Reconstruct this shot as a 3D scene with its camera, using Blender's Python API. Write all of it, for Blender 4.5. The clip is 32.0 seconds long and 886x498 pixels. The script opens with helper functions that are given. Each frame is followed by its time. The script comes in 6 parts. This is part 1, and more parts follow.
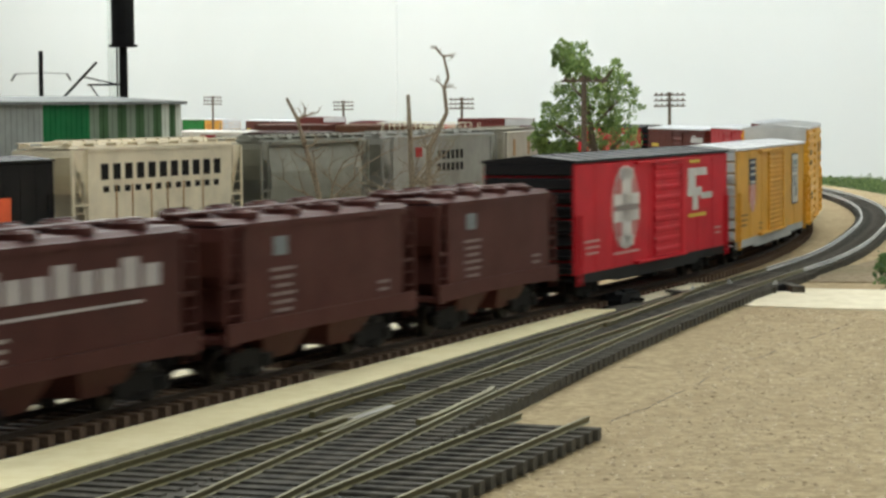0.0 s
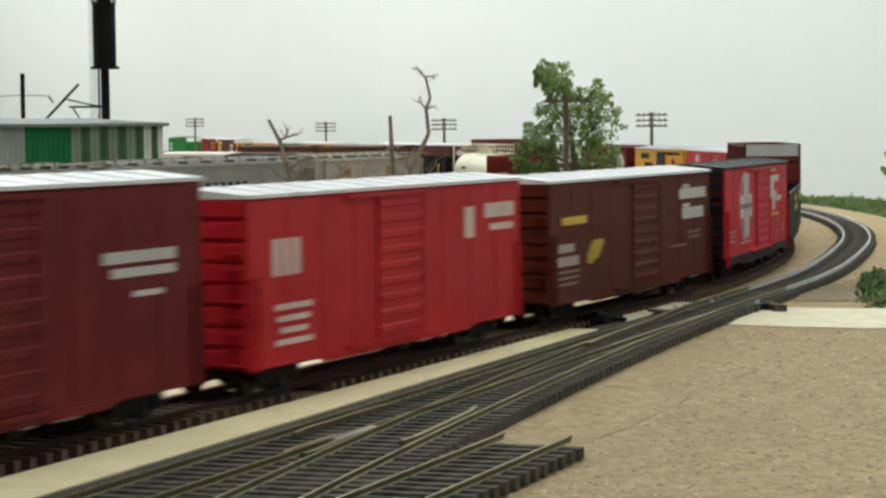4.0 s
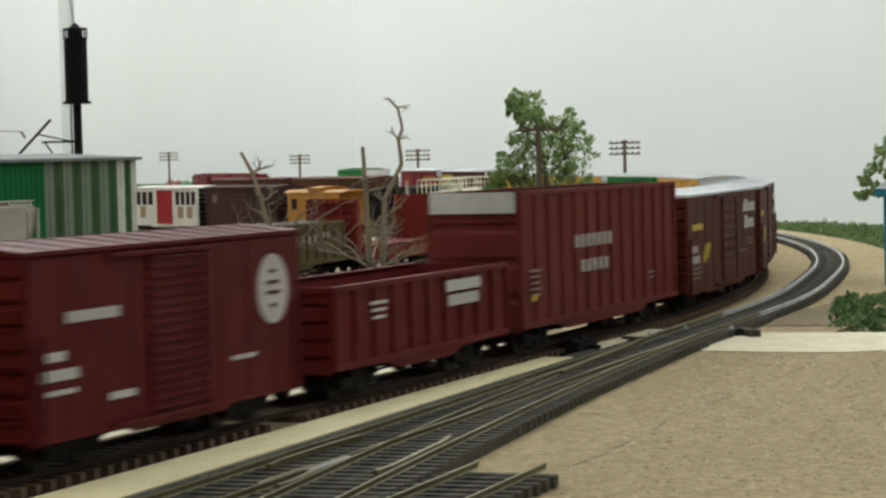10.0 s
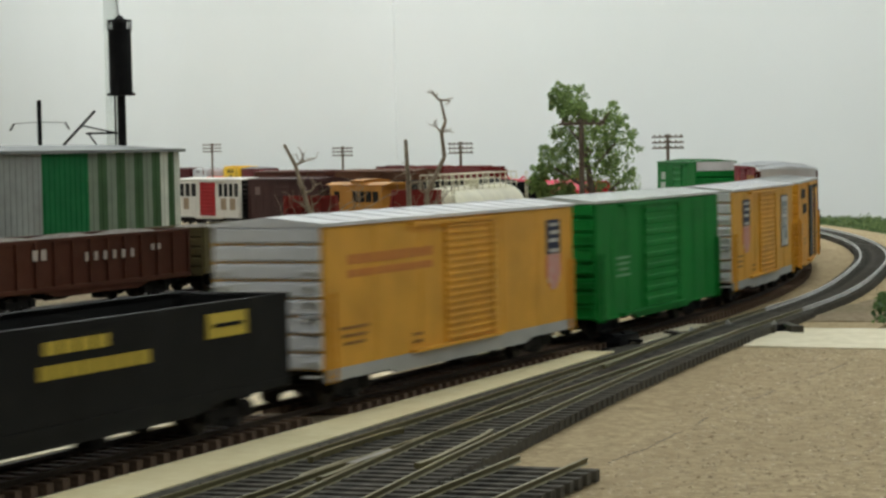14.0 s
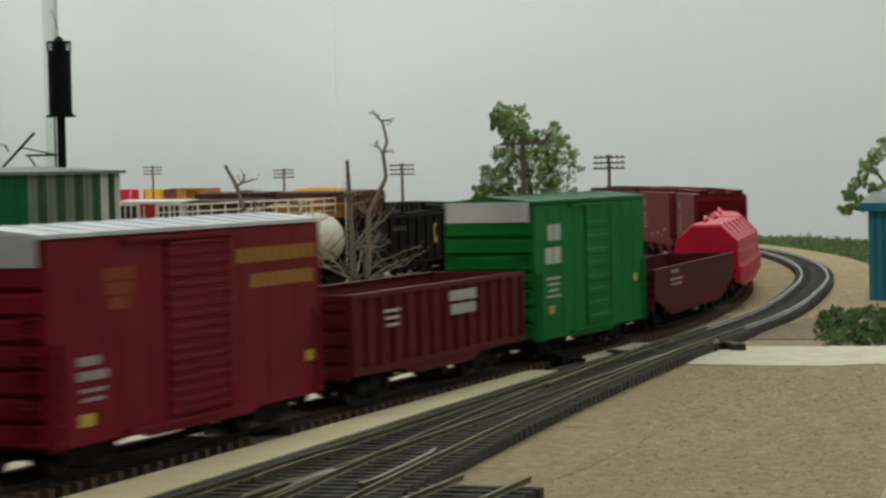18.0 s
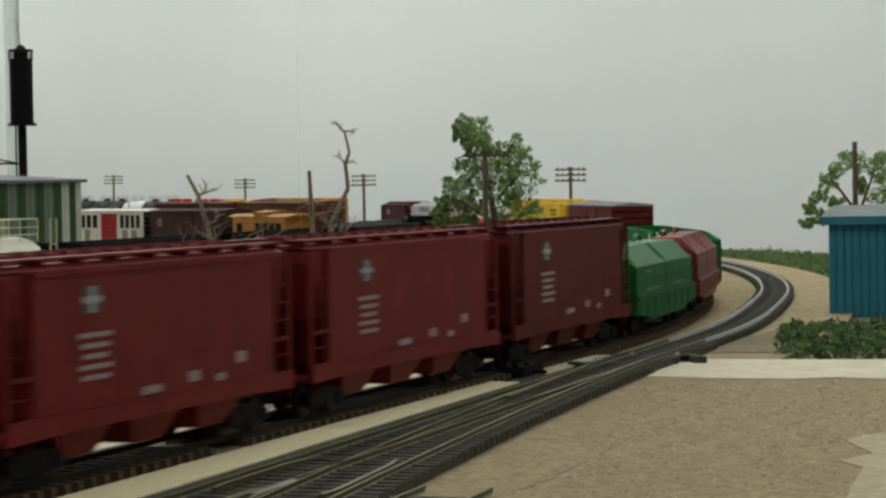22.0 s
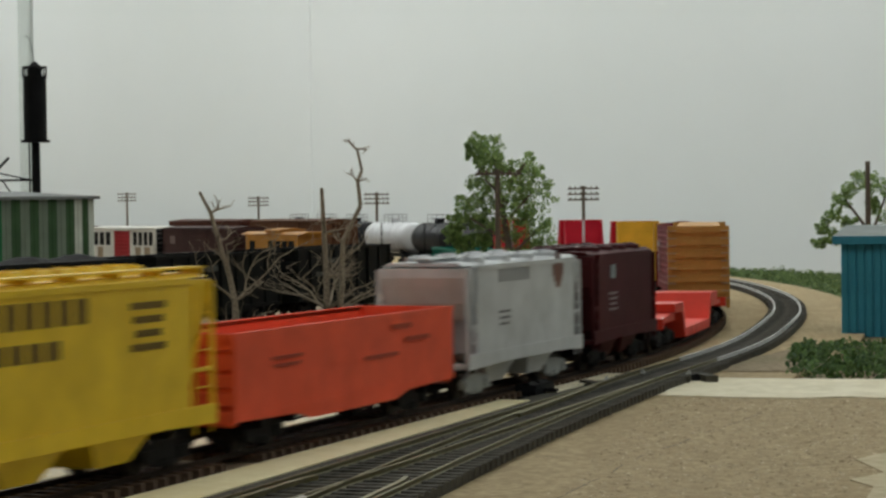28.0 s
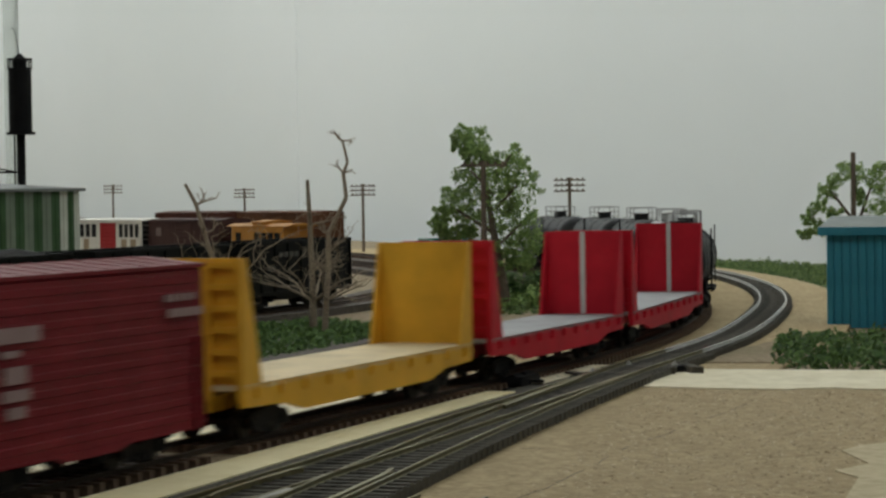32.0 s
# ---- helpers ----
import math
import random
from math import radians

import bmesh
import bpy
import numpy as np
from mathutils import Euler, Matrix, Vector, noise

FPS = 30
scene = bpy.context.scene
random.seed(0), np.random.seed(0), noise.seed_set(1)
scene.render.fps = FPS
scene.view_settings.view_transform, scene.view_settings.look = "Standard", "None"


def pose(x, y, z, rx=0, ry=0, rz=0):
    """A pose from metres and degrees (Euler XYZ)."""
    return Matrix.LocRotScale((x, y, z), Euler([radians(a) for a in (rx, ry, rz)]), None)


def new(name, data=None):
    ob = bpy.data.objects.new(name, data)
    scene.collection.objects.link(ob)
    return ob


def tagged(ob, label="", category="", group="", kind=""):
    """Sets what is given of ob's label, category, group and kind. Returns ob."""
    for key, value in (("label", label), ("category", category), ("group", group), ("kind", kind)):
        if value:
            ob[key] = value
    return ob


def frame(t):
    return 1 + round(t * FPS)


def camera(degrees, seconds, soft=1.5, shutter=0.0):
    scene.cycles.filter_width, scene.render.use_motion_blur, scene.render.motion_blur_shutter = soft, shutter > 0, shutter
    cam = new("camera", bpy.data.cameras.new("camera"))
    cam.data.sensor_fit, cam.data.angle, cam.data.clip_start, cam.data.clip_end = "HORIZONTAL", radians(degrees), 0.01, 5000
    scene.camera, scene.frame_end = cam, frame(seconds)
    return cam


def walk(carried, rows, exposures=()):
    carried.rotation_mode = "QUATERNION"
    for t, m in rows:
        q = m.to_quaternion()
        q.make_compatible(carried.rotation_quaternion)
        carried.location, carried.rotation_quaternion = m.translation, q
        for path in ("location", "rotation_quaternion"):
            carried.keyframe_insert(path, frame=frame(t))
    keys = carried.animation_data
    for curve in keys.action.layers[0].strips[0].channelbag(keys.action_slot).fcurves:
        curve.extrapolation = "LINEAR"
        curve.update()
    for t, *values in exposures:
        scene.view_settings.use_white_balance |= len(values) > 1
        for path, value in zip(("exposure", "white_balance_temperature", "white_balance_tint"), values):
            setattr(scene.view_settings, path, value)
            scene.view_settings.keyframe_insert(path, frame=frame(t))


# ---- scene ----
# Model railway in HO scale (1:87). z = 0 is the top of the rails; the lens, held in the hand, hovers at the origin of the plan.
cam = camera(22.0, 32.0, soft=2.6, shutter=0.6)
HELD = [  # seconds, the place of the lens, then its turn about x, y and z in degrees
    (0, -0.0010, -0.0001, 0.0713, 86.445, 0.492, 0.715), (0.5, -0.0013, 0.0001, 0.0712, 86.141, 0.249, 0.787), (1, -0.0014, 0.0002, 0.0714, 86.209, 0.269, 0.598),
    (1.5, -0.0014, 0.0001, 0.0713, 86.268, 0.309, 0.416), (2, -0.0011, -0.0001, 0.0715, 86.437, 0.350, 0.486), (2.5, -0.0010, -0.0003, 0.0712, 86.562, 0.479, 0.464),
    (4.5, -0.0006, -0.0003, 0.0711, 87.017, 0.743, 0.285), (5, -0.0006, -0.0003, 0.0714, 86.801, 0.692, 0.411), (5.5, -0.0005, -0.0006, 0.0712, 86.862, 0.810, 0.237),
    (6, -0.0004, -0.0008, 0.0713, 86.912, 0.803, 0.429), (6.5, 0.0001, -0.0011, 0.0710, 87.427, 1.158, 0.161), (7, -0.0001, -0.0011, 0.0712, 87.300, 0.996, 0.201),
    (7.5, 0.0006, -0.0012, 0.0712, 87.660, 1.522, -0.124), (8, 0.0003, -0.0010, 0.0711, 87.586, 1.403, -0.039), (8.5, 0.0002, -0.0011, 0.0710, 87.614, 1.400, -0.149),
    (9, -0.0003, -0.0010, 0.0711, 87.293, 1.005, -0.083), (9.5, -0.0003, -0.0010, 0.0710, 87.300, 0.964, -0.080), (10, 0.0003, -0.0010, 0.0708, 87.725, 1.452, -0.363),
    (10.5, 0.0004, -0.0010, 0.0709, 87.732, 1.414, 0.112), (11, 0.0001, -0.0011, 0.0708, 87.769, 1.359, 0.296), (11.5, -0.0003, -0.0006, 0.0710, 87.500, 1.215, 0.589),
    (12, -0.0001, -0.0010, 0.0710, 87.376, 1.050, 1.498), (12.5, 0.0001, -0.0011, 0.0709, 87.551, 1.342, 1.187), (13, 0.0006, -0.0011, 0.0711, 87.533, 1.632, 1.417),
    (13.5, 0.0003, -0.0012, 0.0710, 87.596, 1.313, 1.143), (14, 0.0002, -0.0011, 0.0710, 87.570, 1.168, 0.709), (14.5, 0.0002, -0.0009, 0.0709, 87.752, 1.231, 0.560),
    (16.5, 0.0003, -0.0002, 0.0705, 87.998, 1.419, -0.176), (17, 0.0005, 0.0004, 0.0701, 88.159, 1.719, -1.024), (17.5, 0.0005, 0.0006, 0.0700, 88.244, 1.729, -1.306),
    (18, -0.0000, 0.0009, 0.0700, 88.093, 1.372, -0.764), (18.5, -0.0004, 0.0009, 0.0702, 87.806, 1.056, -0.592), (19, -0.0003, 0.0010, 0.0704, 87.797, 1.204, -0.968),
    (19.5, -0.0001, 0.0011, 0.0702, 87.892, 1.139, -1.401), (20, -0.0004, 0.0012, 0.0701, 87.936, 1.144, -1.674), (20.5, -0.0004, 0.0011, 0.0702, 87.996, 1.204, -1.813),
    (21, -0.0004, 0.0011, 0.0701, 88.103, 1.107, -1.644), (21.5, -0.0002, 0.0010, 0.0700, 88.193, 1.214, -1.725), (22, -0.0005, 0.0008, 0.0700, 88.355, 0.999, -1.739),
    (22.5, -0.0007, 0.0007, 0.0704, 88.400, 0.820, -1.737), (23, -0.0003, 0.0007, 0.0698, 88.303, 1.400, -1.858), (23.5, 0.0001, 0.0006, 0.0701, 88.186, 1.595, -1.329),
    (24, -0.0001, 0.0005, 0.0701, 88.527, 1.099, -0.853), (24.5, -0.0006, 0.0005, 0.0702, 88.594, 1.032, -1.427), (26.5, 0.0006, 0.0004, 0.0694, 88.541, 1.115, -1.349),
    (27, 0.0009, 0.0007, 0.0695, 88.489, 1.421, -1.413), (27.5, 0.0006, 0.0006, 0.0695, 88.664, 1.168, -1.448), (28, 0.0001, 0.0006, 0.0695, 88.836, 0.774, -1.401),
    (28.5, 0.0001, 0.0005, 0.0694, 88.977, 0.743, -1.700), (29, 0.0007, 0.0006, 0.0695, 88.696, 1.320, -1.878), (29.5, 0.0008, 0.0005, 0.0695, 88.618, 1.269, -1.742),
    (30, 0.0004, 0.0007, 0.0695, 88.627, 1.118, -1.437), (30.5, 0.0005, 0.0007, 0.0694, 88.569, 1.349, -1.540), (31, 0.0007, 0.0008, 0.0694, 88.512, 1.312, -1.497),
    (31.5, 0.0007, 0.0007, 0.0695, 88.448, 1.227, -1.632), (32, 0.0005, 0.0007, 0.0696, 88.616, 0.857, -1.741),
]
EXPOSURES = [(0, 0.67), (3, 0.57), (6, 0.40), (9, 0.32), (13, 0.25), (17, -0.08), (20, -0.11), (24, -0.12), (27, -0.15), (32, -0.33)]
walk(cam, [(t, pose(*held)) for t, *held in HELD], EXPOSURES)

# ---- room light: point lamps added over the layout, without fixtures, seen in no view but lighting it all ----
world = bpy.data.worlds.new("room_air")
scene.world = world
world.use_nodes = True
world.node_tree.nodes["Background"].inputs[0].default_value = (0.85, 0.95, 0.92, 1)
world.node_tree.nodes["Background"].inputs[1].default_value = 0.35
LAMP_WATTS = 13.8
# Added lamps at chosen spots; the far ones are stronger to brighten the backdrop.
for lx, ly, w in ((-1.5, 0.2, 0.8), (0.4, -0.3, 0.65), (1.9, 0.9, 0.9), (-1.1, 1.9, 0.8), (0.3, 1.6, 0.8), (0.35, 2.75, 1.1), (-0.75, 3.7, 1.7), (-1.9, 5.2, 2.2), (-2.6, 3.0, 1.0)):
    lamp = bpy.data.lights.new("unseen_ceiling_lamp", "POINT")
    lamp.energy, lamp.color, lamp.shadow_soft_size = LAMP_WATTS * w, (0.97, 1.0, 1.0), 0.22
    ob = new("unseen_ceiling_lamp", lamp)
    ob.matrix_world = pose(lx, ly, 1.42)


# ---- materials ----
def nodes_of(name):
    m = bpy.data.materials.new(name)
    m.use_nodes = True
    return m, m.node_tree, m.node_tree.nodes["Principled BSDF"]


def noise_node(nt, scale, detail=3.0, rough=0.6):
    co = nt.nodes.new("ShaderNodeTexCoord")
    n = nt.nodes.new("ShaderNodeTexNoise")
    n.inputs["Scale"].default_value, n.inputs["Detail"].default_value, n.inputs["Roughness"].default_value = scale, detail, rough
    nt.links.new(co.outputs["Object"], n.inputs["Vector"])
    return n.outputs["Fac"]


def ramp(nt, fac, lo, hi, c0, c1):
    r = nt.nodes.new("ShaderNodeValToRGB")
    r.color_ramp.elements[0].position, r.color_ramp.elements[1].position = lo, hi
    r.color_ramp.elements[0].color, r.color_ramp.elements[1].color = (*c0, 1), (*c1, 1)
    nt.links.new(fac, r.inputs[0])
    return r.outputs[0]


def mixed(nt, fac, a, b, blend="MIX"):
    m = nt.nodes.new("ShaderNodeMix")
    m.data_type, m.blend_type = "RGBA", blend
    for sock, v in ((m.inputs[0], fac), (m.inputs[6], a), (m.inputs[7], b)):
        if isinstance(v, (int, float)):
            sock.default_value = v
        elif isinstance(v, tuple):
            sock.default_value = (*v[:3], 1)
        else:
            nt.links.new(v, sock)
    return m.outputs[2]


def bumped(nt, bsdf, fac, strength, dist):
    b = nt.nodes.new("ShaderNodeBump")
    b.inputs["Strength"].default_value, b.inputs["Distance"].default_value = strength, dist
    nt.links.new(fac, b.inputs["Height"])
    nt.links.new(b.outputs[0], bsdf.inputs["Normal"])


PAINTS = {}


def paint(rgb, rough=0.55, worn=0.35, metal=0.0, dust=(0.30, 0.25, 0.20)):
    """Painted model plastic: slow fading, fine dust and small scuffs."""
    key = (rgb, rough, worn, metal)
    grey = 0.08 + 0.3 * max(rgb)
    if key in PAINTS:
        return PAINTS[key]
    m, nt, b = nodes_of("paint")
    slow, fine = noise_node(nt, 55, 4), noise_node(nt, 700, 2)
    dark, pale = tuple(c * 0.8 for c in rgb), tuple(min(1, c * 1.1 + 0.003) for c in rgb)
    base = ramp(nt, slow, 0.3, 0.72, dark, pale)
    co = ramp(nt, noise_node(nt, 130, 6, 0.75), 0.52, 0.8, (0, 0, 0), (worn * 0.6, worn * 0.6, worn * 0.6))
    nt.links.new(mixed(nt, co, base, tuple((1 - grey) * c + grey * d for c, d in zip(rgb, dust))), b.inputs["Base Color"])
    b.inputs["Roughness"].default_value, b.inputs["Metallic"].default_value, b.inputs["Specular IOR Level"].default_value = rough, metal, 0.08 + 0.25 * max(rgb)
    bumped(nt, b, fine, 0.25, 0.0003)
    PAINTS[key] = m
    return m


def speckled(name, c0, c1, c2, scale, rough=0.95, bump=0.6, dist=0.0008):
    """Grainy ground: grains of two colours over slow stains."""
    m, nt, b = nodes_of(name)
    grain = noise_node(nt, scale, 2, 0.7)
    base = ramp(nt, grain, 0.36, 0.64, c0, c1)
    stain = ramp(nt, noise_node(nt, scale / 22, 5, 0.6), 0.42, 0.72, (0, 0, 0), (0.6, 0.6, 0.6))
    nt.links.new(mixed(nt, stain, base, c2), b.inputs["Base Color"])
    b.inputs["Roughness"].default_value = rough
    b.inputs["Specular IOR Level"].default_value = 0.25
    bumped(nt, b, grain, bump, dist)
    return m


BOARD = speckled("fibre_board", (0.27, 0.205, 0.11), (0.45, 0.355, 0.205), (0.31, 0.235, 0.13), 330)
CORK = speckled("bare_plywood", (0.80, 0.71, 0.42), (0.88, 0.80, 0.52), (0.72, 0.61, 0.36), 160, 0.8, 0.2)
PALE = speckled("pale_board", (0.66, 0.60, 0.42), (0.80, 0.74, 0.56), (0.62, 0.55, 0.37), 120, 0.85, 0.15)
SAND = speckled("sandy_roadbed", (0.27, 0.20, 0.10), (0.52, 0.41, 0.24), (0.30, 0.225, 0.12), 330)
DIRT = speckled("yard_dirt", (0.055, 0.047, 0.04), (0.15, 0.13, 0.11), (0.10, 0.085, 0.07), 480)
EARTH = speckled("brown_earth", (0.20, 0.15, 0.09), (0.36, 0.28, 0.19), (0.13, 0.12, 0.05), 300)
MOSS = speckled("green_flock", (0.03, 0.06, 0.016), (0.09, 0.13, 0.04), (0.13, 0.13, 0.05), 260)
PATCH = speckled("worn_patch", (0.42, 0.35, 0.21), (0.58, 0.50, 0.33), (0.45, 0.38, 0.24), 200, 0.9, 0.3)
TIE = speckled("tie_plastic", (0.05, 0.030, 0.019), (0.16, 0.10, 0.065), (0.17, 0.115, 0.075), 300, 0.75, 0.3)
BED = speckled("roadbed_and_shade", (0.006, 0.006, 0.006), (0.018, 0.016, 0.015), (0.025, 0.021, 0.018), 300, 0.85, 0.3)
TIEGREY = speckled("weathered_ties", (0.034, 0.032, 0.026), (0.085, 0.080, 0.064), (0.11, 0.098, 0.075), 260, 0.9, 0.3)
RAIL = paint((0.18, 0.16, 0.08), 0.45, 0.5, 0.6)
RAILBRIGHT = paint((0.60, 0.60, 0.57), 0.4, 0.2, 0.4)
RAILDARK = paint((0.055, 0.04, 0.03), 0.5, 0.5, 0.3)
BLACK = paint((0.009, 0.009, 0.010), 0.55, 0.2)
IRON = paint((0.014, 0.013, 0.013), 0.6, 0.3)
WHEEL = paint((0.04, 0.034, 0.03), 0.45, 0.4, 0.4)
WHITE = paint((0.64, 0.64, 0.62), 0.5, 0.4)
YELLOWMARK = paint((0.70, 0.52, 0.07), 0.5, 0.25)
GREYWOOD = speckled("dead_wood", (0.20, 0.16, 0.115), (0.42, 0.35, 0.26), (0.26, 0.21, 0.16), 900)
POLEWOOD = speckled("pole_wood", (0.11, 0.085, 0.065), (0.21, 0.17, 0.13), (0.15, 0.12, 0.09), 900)


def leafy(name, c0, c1):
    m, nt, b = nodes_of(name)
    g = nt.nodes.new("ShaderNodeNewGeometry")
    nt.links.new(ramp(nt, g.outputs["Random Per Island"], 0.0, 1.0, c0, c1), b.inputs["Base Color"])
    b.inputs["Roughness"].default_value = 0.75
    return m


FLAKE = leafy("wood_flakes", (0.29, 0.215, 0.12), (0.66, 0.54, 0.36))
LEAF = leafy("foliage", (0.09, 0.18, 0.04), (0.36, 0.50, 0.15))
GRASS = leafy("ground_foliage", (0.018, 0.060, 0.008), (0.095, 0.185, 0.026))
SCRUB = leafy("scrub", (0.03, 0.08, 0.015), (0.17, 0.24, 0.06))


def wall_mat():
    m, nt, b = nodes_of("backdrop_paint")
    nt.links.new(ramp(nt, noise_node(nt, 1.1, 4), 0.3, 0.75, (0.785, 0.825, 0.808), (0.835, 0.87, 0.862)), b.inputs["Base Color"])
    b.inputs["Roughness"].default_value = 0.9
    bumped(nt, b, noise_node(nt, 60, 3), 0.08, 0.002)
    return m


WALL = wall_mat()


# ---- mesh helpers ----
class Shape:
    """Vertices and faces gathered into one mesh."""

    def __init__(self):
        self.v, self.f = [], []

    def box(self, x0, x1, y0, y1, z0, z1):
        n = len(self.v)
        self.v += [(x, y, z) for z in (z0, z1) for y in (y0, y1) for x in (x0, x1)]
        self.f += [tuple(n + i for i in q) for q in ((0, 2, 3, 1), (4, 5, 7, 6), (0, 1, 5, 4), (2, 6, 7, 3), (0, 4, 6, 2), (1, 3, 7, 5))]
        return self

    def prism(self, prof, a0, a1, axis="x", top=None):
        """A closed outline swept along an axis. For x the outline is (y, z), for y (x, z), for z (x, y). top: another outline at the far end."""
        n, k = len(self.v), len(prof)
        place = {"x": lambda a, p: (a, p[0], p[1]), "y": lambda a, p: (p[0], a, p[1]), "z": lambda a, p: (p[0], p[1], a)}[axis]
        self.v += [place(a0, p) for p in prof] + [place(a1, p) for p in (top or prof)]
        self.f += [(n + i, n + (i + 1) % k, n + k + (i + 1) % k, n + k + i) for i in range(k)]
        self.f += [tuple(range(n + k - 1, n - 1, -1)), tuple(range(n + k, n + 2 * k))]
        return self

    def cyl(self, c, r, length, axis="y", n=12, r2=None):
        r2 = r if r2 is None else r2
        ring = [(math.cos(2 * math.pi * i / n), math.sin(2 * math.pi * i / n)) for i in range(n)]
        a = {"x": 0, "y": 1, "z": 2}[axis]
        o = [c[i] for i in range(3) if i != a]
        return self.prism([(o[0] + r * u, o[1] + r * w) for u, w in ring], c[a], c[a] + length, axis, [(o[0] + r2 * u, o[1] + r2 * w) for u, w in ring])

    def rod(self, p, q, r, n=5, r2=None):
        p, q = Vector(p), Vector(q)
        d = (q - p).normalized()
        u = d.orthogonal().normalized()
        w = d.cross(u)
        k = len(self.v)
        for c, rr in ((p, r), (q, r if r2 is None else r2)):
            self.v += [tuple(c + rr * (math.cos(2 * math.pi * i / n) * u + math.sin(2 * math.pi * i / n) * w)) for i in range(n)]
        self.f += [(k + i, k + (i + 1) % n, k + n + (i + 1) % n, k + n + i) for i in range(n)]
        self.f += [tuple(range(k + n - 1, k - 1, -1)), tuple(range(k + n, k + 2 * n))]
        return self

    def mesh(self, name, mat, smooth=False):
        me = bpy.data.meshes.new(name)
        me.from_pydata(self.v, [], self.f)
        bm = bmesh.new()
        bm.from_mesh(me)
        bmesh.ops.recalc_face_normals(bm, faces=bm.faces)
        bm.to_mesh(me)
        bm.free()
        me.materials.append(mat)
        if smooth:
            me.shade_smooth()
        return me


def leafy_mesh(s, mat):
    me = bpy.data.meshes.new("leaves")
    me.from_pydata(s.v, [], s.f)
    me.materials.append(mat)
    return me


def part(name, shape, mat, parent=None, label="", at=None):
    """One mesh object, under a thing or a part."""
    me = shape.mesh(name, mat) if isinstance(shape, Shape) else shape
    ob = new(name, me)
    if parent:
        ob.parent = parent
    if at:
        ob.matrix_basis = at
    return tagged(ob, label)


def thing(name, label, category, group="", at=None):
    ob = new(name)
    ob.empty_display_size = 0.01
    if at:
        ob.matrix_basis = at
    return tagged(ob, label, category, group)


# ---- plan of the tracks ----
TURN, BEND, SWEEP = radians(23), 1.9, radians(39)
BEGIN = Vector((0.0593, 0.9082))


class Track:
    """A line of straights and arcs: start point, heading (from +y towards +x), then (length, radius); radius 0 is straight, + bends left. shift: a slow drift to the right along it."""

    def __init__(self, start, heading, runs, back=(), shift=None):
        self.start, self.heading, self.runs, self.back, self.shift = Vector(start), heading, runs, back, shift

    def at(self, s):
        p, h, sign, runs, aside = self.start.copy(), self.heading, 1, self.runs, self.shift(s) if self.shift else 0.0
        if s < 0:
            s, sign, runs, h = -s, -1, self.back, h + math.pi
        for length, r in runs:
            d = min(s, length)
            if r == 0:
                p = p + d * Vector((math.sin(h), math.cos(h)))
            else:
                n = Vector((math.cos(h), -math.sin(h)))
                c = p - r * n
                h -= d / r
                p = c + r * Vector((math.cos(h), -math.sin(h)))
            s -= d
            if s <= 0:
                break
        h = h if sign > 0 else h - math.pi
        return p + aside * Vector((math.cos(h), -math.sin(h))), h

    def side(self, s, off):
        """A point off to the right of the line."""
        p, h = self.at(s)
        return p + off * Vector((math.cos(h), -math.sin(h)))

    def stand(self, s, half=0.05, z=0.0):
        """A car whose truck centres lie half before and half behind s; its x axis points along the line."""
        a, b = self.at(s - half)[0], self.at(s + half)[0]
        c, d = (a + b) / 2, b - a
        return pose(c.x, c.y, z, 0, 0, math.degrees(math.atan2(d.y, d.x)))


def outer_shift(s):
    u = min(1.0, max(0.0, (0.32 - s) / 0.30))
    return 0.0065 * u * u * (3 - 2 * u) + 0.0025 * min(1.0, max(0.0, -s / 0.4))


def branch_shift(s):
    u = max(0.0, -0.148 - s)
    return 0.00775 + 0.032 * u + 0.075 * u * u


ARC = BEND * SWEEP
MAIN = Track(BEGIN, TURN, [(ARC, BEND), (2.278, 0), (6.6, 1.2)], [(1.3, 0), (8.0, 1.6)])
OUTER = Track((0.1365, 1.0183), radians(20.5), [(2.477 * radians(40), 2.477), (1.0, 0)], [(0.95, 0)], outer_shift)
BRANCH = Track((0.1365, 1.0183), radians(20.5), [(0.1, 0)], [(0.95, 0)], branch_shift)
STUB = Track((0.1365, 1.0183), radians(20.5), [(0.1, 0)], [(0.95, 0)], lambda s: 0.0612)
MID = Track((-0.1523, 1.2128), TURN, [(0.25, 0), (1.25 * radians(67), 1.25), (1.6, 0)], [(2.6, 0)])


# ---- rolling stock ----
HALF = 0.0172  # half the width of a car
SILL, EAVE = 0.0085, 0.0513


def wheelset_mesh():
    s = Shape()
    for y in (-0.0083, 0.0083):
        s.cyl((0, y - 0.0012, 0.0047), 0.0047, 0.0024, "y", 14)
        s.cyl((0, y - (0.0014 if y > 0 else -0.0006), 0.0047), 0.0053, 0.0008, "y", 14)
    s.cyl((0, -0.0125, 0.0047), 0.0011, 0.025, "y", 6)
    return s.mesh("wheelset", WHEEL)


